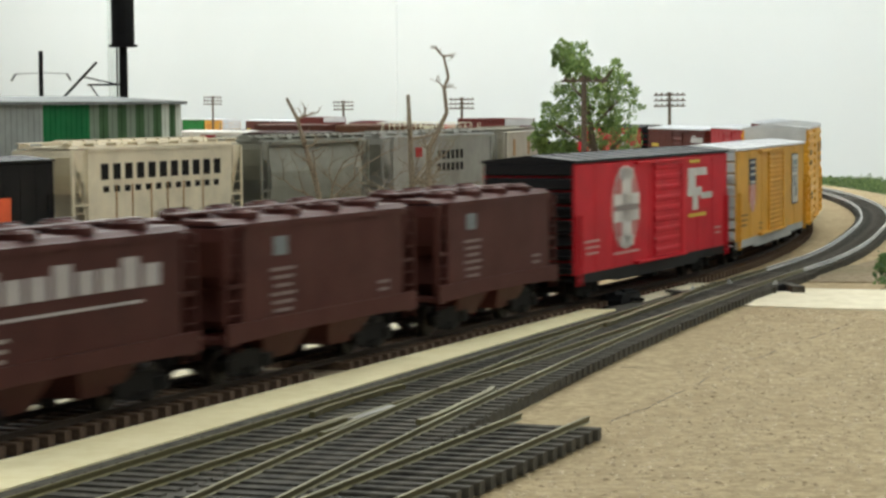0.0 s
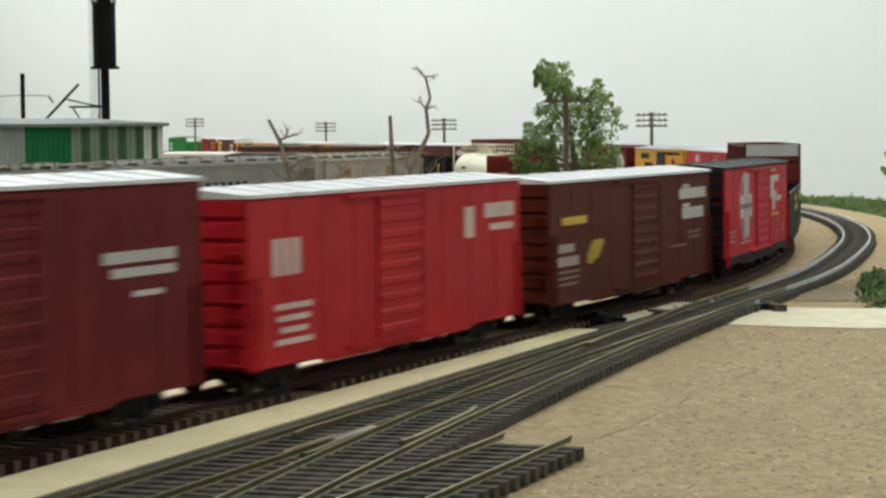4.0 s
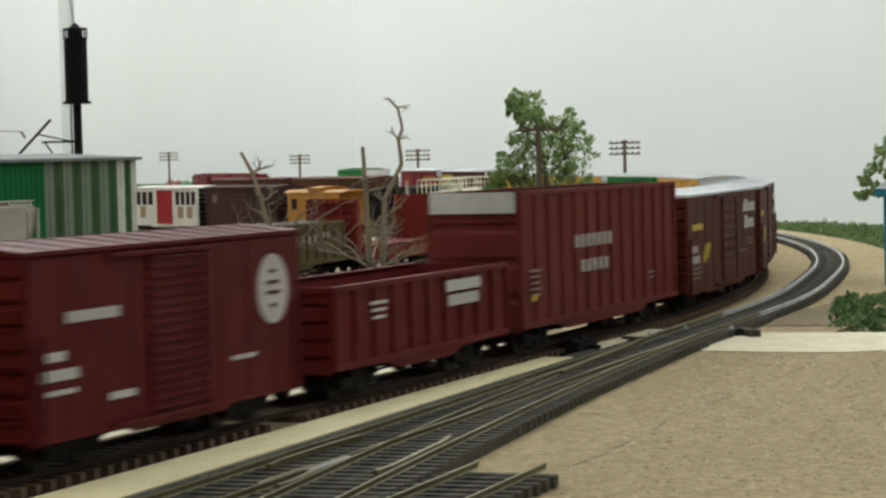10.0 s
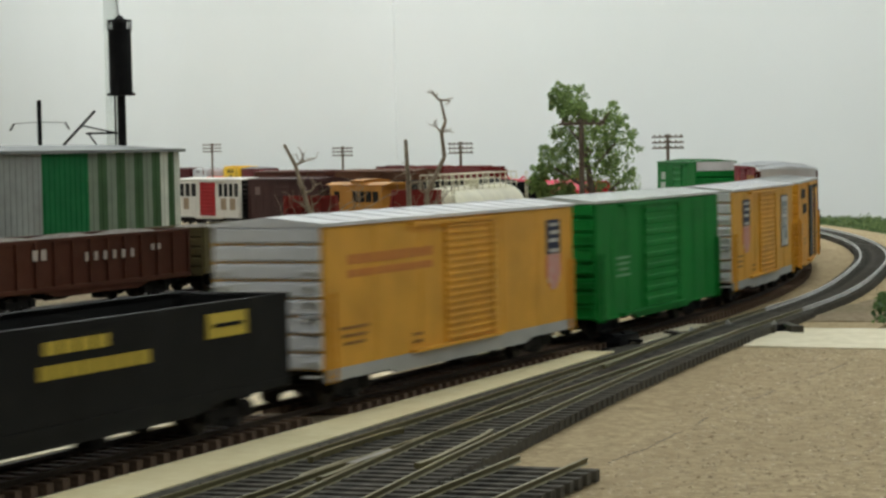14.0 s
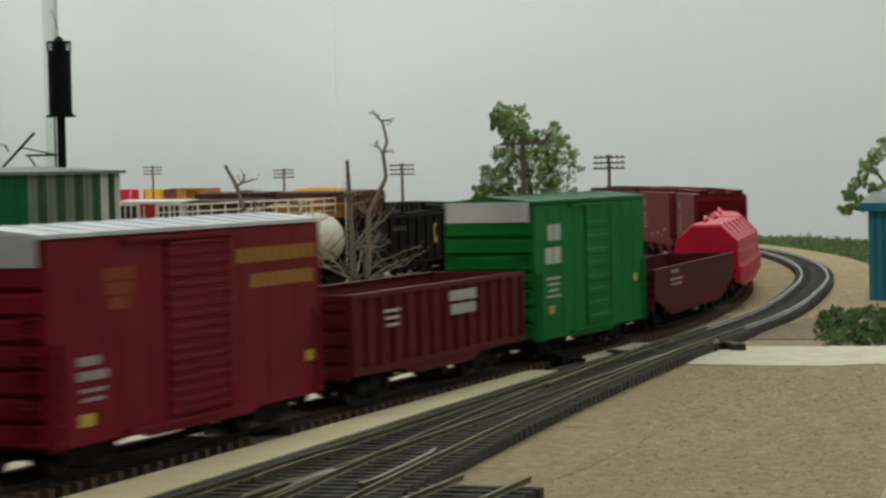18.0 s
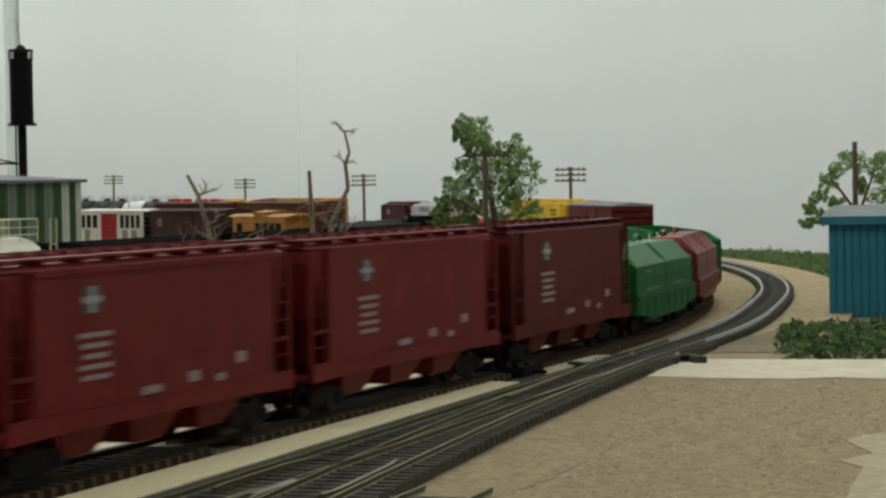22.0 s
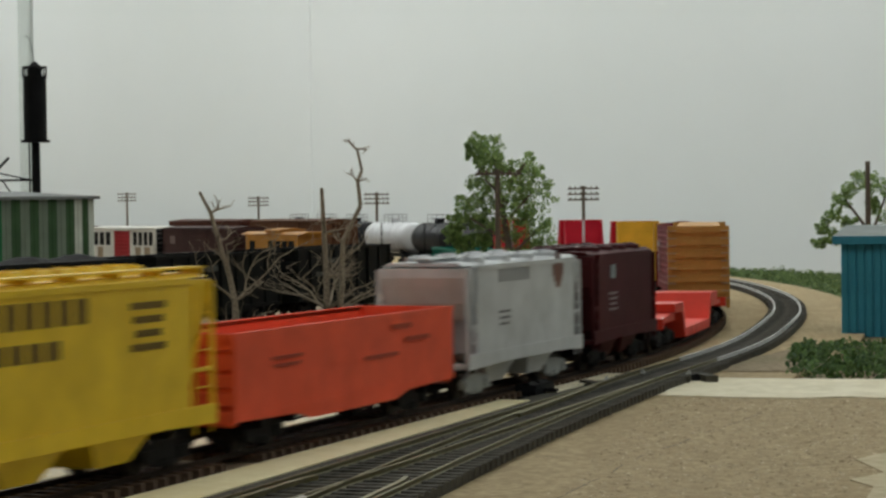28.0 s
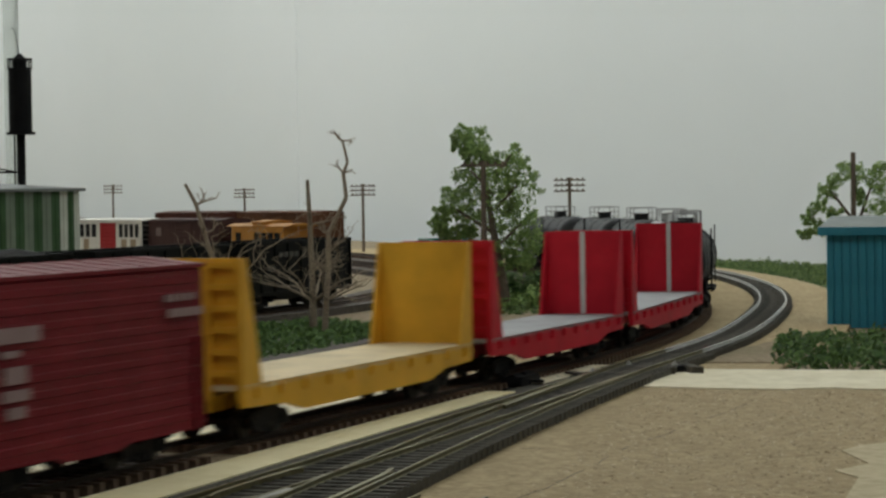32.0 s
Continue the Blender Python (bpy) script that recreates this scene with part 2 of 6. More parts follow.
def truck_mesh(mat):
    s = Shape()
    for y in (-0.0123, 0.0105):
        s.prism([(-0.0135, 0.0062), (-0.0118, 0.0072), (-0.004, 0.0084), (0.004, 0.0084), (0.0118, 0.0072), (0.0135, 0.0062), (0.0125, 0.0036),
                 (0.0085, 0.0036), (0.0045, 0.0016), (-0.0045, 0.0016), (-0.0085, 0.0036), (-0.0125, 0.0036)], y, y + 0.0018, "y")
        for x in (-0.0101, 0.0101):
            s.box(x - 0.0022, x + 0.0022, y - (0.0008 if y < 0 else -0.0018), y + (0 if y < 0 else 0.0026), 0.003, 0.0064)
        for x in (-0.0016, 0.0016):
            s.cyl((x, y + (-0.0006 if y < 0 else 0.0012), 0.0028), 0.0012, 0.0012, "y", 6)
    s.box(-0.0032, 0.0032, -0.0105, 0.0105, 0.0042, 0.0082)
    s.cyl((0, 0, 0.008), 0.004, 0.003, "z", 8)
    return s.mesh("truck", mat)


def coupler_mesh():
    s = Shape()
    s.box(-0.007, 0.0, -0.0018, 0.0018, 0.0062, 0.0092)
    s.prism([(0, 0.0022), (0.0035, 0.0032), (0.0052, 0.001), (0.0045, -0.0006), (0.0058, -0.0022), (0.004, -0.0034), (0, -0.002)], 0.0055, 0.0098, "z")
    return s.mesh("coupler", IRON)


WHEELSET, COUPLER = wheelset_mesh(), coupler_mesh()
TRUCKS = {}


def running_gear(car, length, inset=0.026, mat=None):
    """Two trucks with their wheels, and a coupler at each end."""
    mat = mat or IRON
    me = TRUCKS.setdefault(mat.name, None) or truck_mesh(mat)
    TRUCKS[mat.name] = me
    for x in (-length / 2 + inset, length / 2 - inset):
        t = part("truck", me, mat, car, "", pose(x, 0, 0))
        for dx in (-0.0101, 0.0101):
            part("wheelset", WHEELSET, WHEEL, t, "", pose(dx, 0, 0))
    for sx in (1, -1):
        part("coupler", COUPLER, IRON, car, "", pose(sx * length / 2, 0, 0, 0, 0, 0 if sx > 0 else 180))


MARKS = {}


def marks(car, mat, rects, name="lettering", label="", y=None):
    """Flat painted marks on both sides, each a part of its own: (x, z, width, height)."""
    y = HALF + 0.0002 if y is None else y
    for x, z, w, h in rects:
        key = (round(w, 5), round(h, 5), round(z, 5), round(y, 5), mat.name)
        if key not in MARKS:
            MARKS[key] = Shape().box(-w / 2, w / 2, -y, 0.0004 - y, z - h / 2, z + h / 2).mesh(name, mat)
        part(name, MARKS[key], mat, car, label, pose(x, 0, 0))
        part(name, MARKS[key], mat, car, label, pose(-x, 0, 0, 0, 0, 180))


def word(x, z, w, h, n, fill=0.72):
    """A word as a row of n plain upright bars."""
    step = w / n
    return [(x - w / 2 + step * (i + 0.5), z, step * fill, h) for i in range(n)]


def fine_print(x, z, w, rows, step=0.0022, h=0.0009):
    return [(x, z - i * step, w * (1 - 0.13 * ((i * 7) % 3)), h) for i in range(rows)]


def disc(car, mat, x, z, rx, rz, label, y=None, name="emblem"):
    y = HALF + 0.0003 if y is None else y
    for sy in (-1, 1):
        ring = [(sy * -x + rx * math.cos(i * math.pi / 12), z + rz * math.sin(i * math.pi / 12)) for i in range(24)]
        part(name, Shape().prism(ring, sy * y, sy * (y - 0.0006), "y"), mat, car, label)


def ladder(s, x, y, z0, z1, w=0.0045, rungs=7, dy=0.0007):
    """Grab irons standing off a side."""
    out = y + (dy if y > 0 else -dy)
    for sx in (-w / 2, w / 2):
        s.box(x + sx - 0.00014, x + sx + 0.00014, min(y, out), max(y, out), z0, z1)
    for i in range(rungs):
        z = z0 + (z1 - z0) * (i + 0.5) / rungs
        s.box(x - w / 2, x + w / 2, out - 0.00016, out + 0.00016, z - 0.00016, z + 0.00016)


def pressed(z0, z1, n, face, out, flat=0.3, back=0.0):
    """Outline of a sheet pressed into n level ribs: (across, z)."""
    step, pts = (z1 - z0) / n, [(back, z0), (face, z0)]
    for i in range(n):
        zc = z0 + (i + 0.5) * step
        pts += [(face, zc - step * (flat + 0.12)), (out, zc - step * flat), (out, zc + step * flat), (face, zc + step * (flat + 0.12))]
    return pts + [(face, z1), (back, z1)]


def car_end(x, sign, z0, z1, ribs=8, half=None, depth=0.0011):
    """An end wall pressed into level ribs."""
    half = half or HALF - 0.0006
    return Shape().prism(pressed(z0, z1, ribs, x, x + sign * depth, 0.32, x - sign * 0.001), -half, half, "y")


def end_ladder(x, sx, y, z0, n):
    s = Shape()
    for i in range(n):
        z = z0 + i * 0.0042
        s.box(min(x, x + sx * 0.0016), max(x, x + sx * 0.0016), y - 0.0024, y + 0.0024, z - 0.0002, z + 0.0003)
    return s


def boxcar(label, L, rgb, roof=None, ends=None, sill=None, door=(0.0, 0.03), door_rgb=None, ribs=9, eave=EAVE, louvre=False, side_ribs=0, end_top=None, group="passing train", worn=0.3, band=None):
    """Closed car: sides with posts, pressed doors, ribbed ends and a raised roof."""
    car = thing("boxcar", label, "boxcar", group)
    body_m = paint(rgb, 0.5, worn)
    end_m = paint(ends, 0.5, 0.3) if ends else body_m
    h = L / 2
    low = 0.0112 if sill else SILL
    b = Shape()
    b.prism([(-HALF, low), (-HALF, eave - 0.001), (-HALF + 0.0008, eave), (HALF - 0.0008, eave), (HALF, eave - 0.001), (HALF, low)], -h + 0.0008, h - 0.0008)
    body = part("body", b, body_m, car)
    if side_ribs:
        for y in (-1, 1):
            prof = pressed(low + 0.001, eave - 0.0014, side_ribs, y * (HALF - 0.0002), y * (HALF + (0.0008 if eave > 0.053 else 0.0003)), 0.2, y * (HALF - 0.001))
            part("side_sheet", Shape().prism(prof, -h + 0.002, h - 0.002), body_m, body, "side pressed into level ribs")
    else:
        for y in (-1, 1):
            post = Shape().box(-0.00035, 0.00035, min(y * (HALF - 0.0001), y * (HALF + 0.00016)), max(y * (HALF - 0.0001), y * (HALF + 0.00016)), low + 0.0005, eave - 0.0012).mesh("post", body_m)
            for i in range(ribs + 1):
                x = -h + 0.002 + (L - 0.004) * i / ribs
                if abs(x * -y - door[0]) > door[1] / 2 + 0.002:
                    part("post", post, body_m, body, "", pose(x, 0, 0))
    e, pk = eave + 0.0003, eave + 0.0026
    roof_m = paint(roof, 0.45, 0.25) if roof else body_m
    top = part("roof", Shape().prism([(-HALF - 0.0006, e - 0.0006), (-HALF - 0.0006, e + 0.0004), (0, pk), (HALF + 0.0006, e + 0.0004), (HALF + 0.0006, e - 0.0006)], -h, h), roof_m, car)
    seam = Shape().prism([(-HALF - 0.0004, e + 0.0003), (0, pk), (HALF + 0.0004, e + 0.0003), (HALF + 0.0004, e + 0.0006), (0, pk + 0.0003), (-HALF - 0.0004, e + 0.0006)], -0.0006, 0.0006).mesh("seam", roof_m)
    for i in range(1, 12):
        part("seam", seam, roof_m, top, "", pose(-h + L * i / 12, 0, 0))
    for sx in (-1, 1):
        end = part("end", car_end(sx * (h - 0.0008), sx, low, eave, 8), end_m, car)
        for y in (-HALF + 0.0035, HALF - 0.0035):
            part("ladder", end_ladder(sx * h, sx, y, SILL + 0.001, 8), end_m, end)
        if end_top:
            s = Shape().box(sx * h + (0.0002 if sx > 0 else -0.0006), sx * h + (0.0006 if sx > 0 else -0.0002), -HALF + 0.001, HALF - 0.001, eave - 0.0068, eave + 0.0006)
            part("end_panel", s, paint(end_top), end, "white painted top of the end wall")
    dm = paint(door_rgb, 0.5, 0.3) if door_rgb else body_m
    for k in (-1, 1) if door[1] else ():
        y0, y1 = sorted((k * (HALF + 0.0001), k * (HALF + 0.0011)))
        x = door[0] * -k
        n = 17 if louvre else 9
        prof = pressed(low + 0.0012, eave - 0.002, n, k * (HALF + 0.0006), k * (HALF + (0.0012 if louvre else 0.0009)), 0.16, k * (HALF - 0.0004))
        part("door", Shape().prism(prof, x - door[1] / 2, x + door[1] / 2), dm, car, "ribbed sliding door")
        for z in (low + 0.0004, eave - 0.0016):
            part("door_track", Shape().box(x - door[1] * 1.15, x + door[1] * 0.6, min(y0, k * (HALF + 0.0018)), max(y1, k * (HALF + 0.0018)), z - 0.0005, z + 0.0005), body_m, car)
        part("door_bar", Shape().rod((x + door[1] * 0.36, k * (HALF + 0.0019), low + 0.001), (x + door[1] * 0.36, k * (HALF + 0.0019), eave - 0.003), 0.0003, 5), dm, car)
    sm = paint(sill, 0.5, 0.4) if sill else body_m
    for y in (-1, 1):
        y0, y1 = sorted((y * (HALF - 0.001), y * (HALF + 0.0003)))
        part("side_sill", Shape().prism([(-h + 0.002, low), (h - 0.002, low), (h - 0.002, 0.0078), (h - 0.042, 0.0078), (h - 0.047, 0.0064), (-h + 0.047, 0.0064), (-h + 0.042, 0.0078), (-h + 0.002, 0.0078)], y0, y1, "y"), sm, car)
    underframe(car, L)
    for y in (-HALF - 0.0004, HALF + 0.0004):
        for x in (-h + 0.0042, h - 0.0042):
            s = Shape()
            ladder(s, x, y, SILL - 0.0012, SILL + 0.024, 0.0045, 6)
            part("ladder", s, body_m, car)
    running_gear(car, L)
    return car


def underframe(car, L):
    h = L / 2
    s = Shape()
    s.box(-h + 0.004, h - 0.004, -0.003, 0.003, 0.0088, SILL + 0.0005)
    for i in range(7):
        x = -h * 0.75 + L * 0.75 * i / 6
        s.box(x - 0.0008, x + 0.0008, -HALF + 0.002, HALF - 0.002, SILL - 0.002, SILL + 0.0004)
    s.cyl((-0.012, 0.0065, SILL - 0.0028), 0.0027, 0.018, "x", 8)
    s.box(0.012, 0.018, -0.011, -0.005, SILL - 0.0055, SILL)
    s.rod((-h + 0.03, -0.009, SILL - 0.0025), (h - 0.03, -0.009, SILL - 0.0025), 0.0004)
    part("underframe", s, BLACK, car)


def hopper(label, L, rgb, roof_hatch="round", bays=2, eave=0.0505, round_side=False, group="passing train", worn=0.35, ribs=0, cage=True, gear=None):
    """Covered hopper: slanted end sheets over open end platforms, funnel bays below, hatches on the roof."""
    car = thing("covered_hopper", label, "hopper car", group)
    m = paint(rgb, 0.5, worn)
    h = L / 2
    e = L * 0.085
    b = Shape()
    side = [(-HALF, 0.0165), (-HALF, eave - 0.001), (-HALF + 0.002, eave), (HALF - 0.002, eave), (HALF, eave - 0.001), (HALF, 0.0165)]
    if round_side:
        side = [(-0.0125, 0.015), (-HALF + 0.0008, 0.02), (-HALF - 0.0002, 0.028), (-HALF - 0.0002, 0.036), (-HALF + 0.0012, 0.043), (-0.0125, eave), (0.0125, eave), (HALF - 0.0012, 0.043),
                (HALF + 0.0002, 0.036), (HALF + 0.0002, 0.028), (HALF - 0.0008, 0.02), (0.0125, 0.015)]
    b.prism(side, -h + e, h - e)
    part("body", b, m, car)
    for sx in (-1, 1):
        s = Shape()
        x0, x1, x2 = sx * (h - e), sx * (h - 0.001), sx * (h - e - 0.012)
        prof = [(x0, eave - 0.0006), (x1, eave - 0.0006), (x1, eave - 0.004), (x0 + sx * e * 0.55, eave - 0.013), (x2, 0.0165), (x0, 0.0165)]
        s.prism(prof, -HALF + 0.0014, HALF - 0.0014, "y")
        part("slope_sheet", s, m, car)
        if cage:
            s = Shape()
            for y in (-HALF + 0.0007, HALF - 0.0007):
                s.box(min(x1, x1 - sx * 0.0012), max(x1, x1 - sx * 0.0012), y - 0.0006, y + 0.0006, 0.0115, eave - 0.001)
                s.box(min(x0, x1), max(x0, x1), y - 0.0006, y + 0.0006, 0.0255, 0.0265)
                ladder(s, sx * (h - e * 0.5), y, 0.009, eave - 0.002, e * 0.62, 8, 0.0007)
            s.box(min(x0, x1), max(x0, x1), -HALF + 0.001, HALF - 0.001, 0.0115, 0.0128)
            part("end_frame", s, m, car)
    s = Shape()
    for y in (-1, 1):
        y0, y1 = sorted((y * (HALF - 0.001), y * (HALF + 0.0005)))
        part("side_sill", Shape().prism([(-h + 0.001, 0.0165), (h - 0.001, 0.0165), (h - 0.001, 0.0112), (h - 0.034, 0.0120), (-h + 0.034, 0.0120), (-h + 0.001, 0.0112)], y0, y1, "y"), m, car)
        part("top_rail", Shape().box(-h + e, h - e, y0, y1, eave - 0.0015, eave + 0.0002), m, car)
    s.box(-h + 0.002, h - 0.002, -0.003, 0.003, 0.0085, 0.0125)
    part("centre_sill", s, m, car)
    span = L - 2 * e - 0.02
    for k in range(bays):
        x = -span / 2 + span * (k + 0.5) / bays
        w = span / bays * 0.46
        s = Shape()
        top = [(x - w, -HALF + 0.001), (x + w, -HALF + 0.001), (x + w, HALF - 0.001), (x - w, HALF - 0.001)]
        bot = [(x - 0.008, -0.0115), (x + 0.008, -0.0115), (x + 0.008, 0.0115), (x - 0.008, 0.0115)]
        s.prism(bot, 0.0045, 0.0165, "z", top)
        part("bay", s, m, car)
    r = Shape()
    r.prism([(-HALF + 0.002, eave), (-HALF + 0.004, eave + 0.0012), (HALF - 0.004, eave + 0.0012), (HALF - 0.002, eave)], -h + 0.002, h - 0.002)
    for y in ((-0.0118, 0.0118) if roof_hatch == "trough" else (0.0,)):
        for k in range(2):
            yy = y + (-0.0016 if k else 0.0016)
            r.box(-h + 0.001, h - 0.001, yy - 0.0012, yy + 0.0012, eave + 0.0024, eave + 0.0029)
        for k in range(9):
            x = -h + 0.004 + (L - 0.008) * k / 8
            r.box(x - 0.0005, x + 0.0005, y - 0.003, y + 0.003, eave + 0.001, eave + 0.0025)
    part("roof", r, m, car)
    if roof_hatch == "round":
        n = bays * 2
        for k in range(n):
            x = -h + e + (L - 2 * e) * (k + 0.5) / n
            for y in (-0.0095, 0.0095):
                s = Shape().cyl((x, y, eave + 0.001), 0.0052, 0.0016, "z", 14).cyl((x, y, eave + 0.0026), 0.0046, 0.0006, "z", 14, 0.0036)
                s.box(x - 0.006, x + 0.006, y - 0.0006, y + 0.0006, eave + 0.003, eave + 0.0036)
                part("hatch", s, m, car)
    else:
        s = Shape().prism([(-0.0042, eave + 0.001), (-0.003, eave + 0.0036), (0.003, eave + 0.0036), (0.0042, eave + 0.001)], -h + e, h - e)
        for k in range(12):
            x = -h + e + (L - 2 * e) * (k + 0.5) / 12
            s.box(x - 0.0005, x + 0.0005, -0.0048, 0.0048, eave + 0.0012, eave + 0.004)
        part("hatch", s, m, car, "long trough hatch")
    running_gear(car, L, 0.021, gear)
    return car


def gondola(label, L, rgb, top=0.034, ribs=11, group="passing train", worn=0.35, tall=False, load=None, end_panel=None, kind="gondola", taper=False, rib_out=0.0012, inside=None, name="gondola"):
    """Open car: thin walls with outside posts and a top rail; hollow."""
    car = thing(name, label, kind, group)
    m = paint(rgb, 0.55, worn)
    h, w, t, fl = L / 2, HALF - 0.0002, 0.0009, 0.0145
    for k in (-1, 1):
        s = Shape()
        y0, y1 = sorted((k * w, k * (w - t)))
        low = 0.0068 if not taper else 0.0125
        if taper:
            s.prism([(-h, top), (h, top), (h, 0.0145), (h * 0.62, 0.0058), (-h * 0.62, 0.0058), (-h, 0.0145)], y0, y1, "y")
        else:
            s.prism([(-h, top), (h, top), (h, low + 0.003), (h - 0.04, low + 0.0022), (h - 0.05, low), (-h + 0.05, low), (-h + 0.04, low + 0.0022), (-h, low + 0.003)], y0, y1, "y")
        a, b_ = sorted((k * (w - t), k * (w + rib_out)))
        side = part("side", s, m, car)
        part("top_rail", Shape().box(-h, h, a, b_, top - 0.0012, top + 0.0004), m, side, "worn top rail")
        if not taper:
            part("bottom_rail", Shape().box(-h, h, a, b_, low + 0.003, low + 0.005), m, side)
        if rib_out > 0.0003:
            hw = 0.0011 if tall else 0.0008
            a, b_ = sorted((k * (w - t / 2), k * (w + rib_out)))
            post = Shape().box(-hw, hw, a, b_, (low + 0.003 if not taper else 0.0125), top - 0.0012).mesh("post", m)
            for i in range(ribs + 1):
                part("post", post, m, side, "", pose(-h + 0.0015 + (L - 0.003) * i / ribs, 0, 0))
    for sx in (-1, 1):
        z1 = top
        s = car_end(sx * (h - 0.001), sx, SILL, z1, 5 if not tall else 4, w - t)
        end = part("end", s, m, car)
        part("end_rail", Shape().box(min(sx * h, sx * (h + 0.0008)), max(sx * h, sx * (h + 0.0008)), -w, w, z1 - 0.0014, z1 + 0.0003), m, end)
        if end_panel:
            s = Shape().box(min(sx * (h + 0.0012), sx * (h + 0.0016)), max(sx * (h + 0.0012), sx * (h + 0.0016)), -w + 0.0008, w - 0.0008, top - 0.0072, top + 0.0002)
            part("end_panel", s, paint(end_panel), car, "white panel on the top of the end wall")
    part("floor_plate", Shape().box(-h + 0.001, h - 0.001, -w + t, w - t, fl - 0.0012, fl), paint(inside) if inside else m, car)
    if load:
        s = Shape()
        n, rows = 28, 9
        for i in range(n + 1):
            for k in range(rows):
                u = k / (rows - 1) * 2 - 1
                heap = (1 - u * u) * (0.001 + (0.0042 if "coal" in label else 0.0022) * abs(math.sin(i * math.pi / 9.2))) * (0 if i in (0, n) else 1)
                s.v.append((-h + 0.003 + (L - 0.006) * i / n, u * (w - 0.0015), top - 0.0022 + heap + random.uniform(0, 0.0007)))
        for i in range(n):
            s.f += [(i * rows + k, i * rows + k + 1, (i + 1) * rows + k + 1, (i + 1) * rows + k) for k in range(rows - 1)]
        part("load", s, load, car, "heaped black coal" if "coal" in label else "grey-brown rubble")
    underframe(car, L)
    running_gear(car, L)
    return car


def coil_car(label, L, rgb, group="passing train", hood=None, hoods=2):
    """Coil car: low deck with posts, under one long or two short angular hoods with lifting hoops and gussets."""
    car = thing("coil_car", label, "coil car", group)
    m = paint(rgb, 0.42, 0.25)
    hm = paint(hood, 0.4, 0.2) if hood else m
    h = L / 2
    d = Shape()
    for k in (-1, 1):
        y0, y1 = sorted((k * (HALF - 0.0022), k * (HALF + 0.0003)))
        d.prism([(-h, 0.0165), (h, 0.0165), (h, 0.0105), (h * 0.7, 0.0092), (h * 0.55, 0.0068), (-h * 0.55, 0.0068), (-h * 0.7, 0.0092), (-h, 0.0105)], y0, y1, "y")
        for i in range(9):
            x = -h + 0.006 + (L - 0.012) * i / 8
            d.box(x - 0.0007, x + 0.0007, min(k * HALF, k * (HALF + 0.0006)), max(k * HALF, k * (HALF + 0.0006)), 0.0098, 0.0162)
    d.box(-h, h, -HALF + 0.001, HALF - 0.001, 0.0125, 0.0145)
    part("deck", d, m, car)
    s = Shape()
    for k in (-1, 1):
        s.box(-h + 0.003, h - 0.003, min(k * (HALF + 0.0008), k * (HALF - 0.003)), max(k * (HALF + 0.0008), k * (HALF - 0.003)), 0.0168, 0.0182)
        for sx in (-1, 1):
            s.rod((sx * (h - 0.002), k * (HALF - 0.001), 0.016), (sx * (h - 0.002), k * (HALF - 0.001), 0.026), 0.0004)
        for sx in (-1, 1):
            s.rod((sx * (h - 0.002), -HALF + 0.001, 0.026), (sx * (h - 0.002), HALF - 0.001, 0.026), 0.0004)
    part("walkway", s, m, car)
    gap, lo, mid, top = 0.0008, 0.0172, 0.0318, 0.0402
    w = HALF - 0.0010
    base = [(-w, lo), (-w, mid - 0.0004), (-w + 0.0003, mid), (-w * 0.46, top), (w * 0.46, top), (w - 0.0003, mid), (w, mid - 0.0004), (w, lo)]
    edges = [(-h + 0.005, h - 0.005)] if hoods == 1 else [(-h + 0.005, -gap), (gap, h - 0.005)]
    for x0, x1 in edges:
        lean = 0.0012 if hoods == 1 else 0.0035
        s = Shape().prism(base, x0 + lean, x1 - lean)
        for xe, sg in ((x0 + lean, -1), (x1 - lean, 1)):
            cap = [(-w, lo), (-w, mid - 0.0004), (-w + 0.0003, mid), (-w * 0.46, top - lean), (w * 0.46, top - lean), (w - 0.0003, mid), (w, mid - 0.0004), (w, lo)]
            s.prism(base, xe, xe + sg * lean, "x", cap)
        hood_part = part("hood", s, hm, car)
        for k in (-1, 1):
            a, b_ = sorted((k * (w - 0.0002), k * (w + 0.0006)))
            part("ledge", Shape().box(x0 + 0.0006, x1 - 0.0006, a, b_, lo, lo + 0.0022), hm, hood_part)
            part("ledge", Shape().box(x0 + 0.0006, x1 - 0.0006, a, k * (w + 0.0002) if k > 0 else b_, 0.0248, 0.0253), hm, hood_part)
            n = 5 if hoods == 1 else 3
            for i in range(n if rgb[0] > rgb[1] else 0):
                xg = x0 + (x1 - x0) * (i + 0.7) / (n + 0.4)
                fin = [(k * (w - 0.0003), mid - 0.0016), (k * (w + 0.0005), mid - 0.0008), (k * w * 0.47, top + 0.0006), (k * w * 0.44, top - 0.0006)]
                part("gusset", Shape().prism(fin, xg - 0.0004, xg + 0.0004), hm, hood_part)
        for xb in (x0 + (x1 - x0) * 0.3, x0 + (x1 - x0) * 0.7) if hoods == 1 else ((x0 + x1) / 2,):
            ring = [(math.cos(math.pi * i / 10), math.sin(math.pi * i / 10)) for i in range(11)]
            loop = [(xb + 0.0092 * c, top - 0.0004 + 0.0040 * z) for c, z in ring] + [(xb + 0.0078 * c, top - 0.0004 + 0.0028 * z) for c, z in reversed(ring)]
            part("hoop", Shape().prism(loop, 0.0035, 0.0049, "y"), hm, hood_part, "round lifting hoop")
    running_gear(car, L, 0.022)
    return car


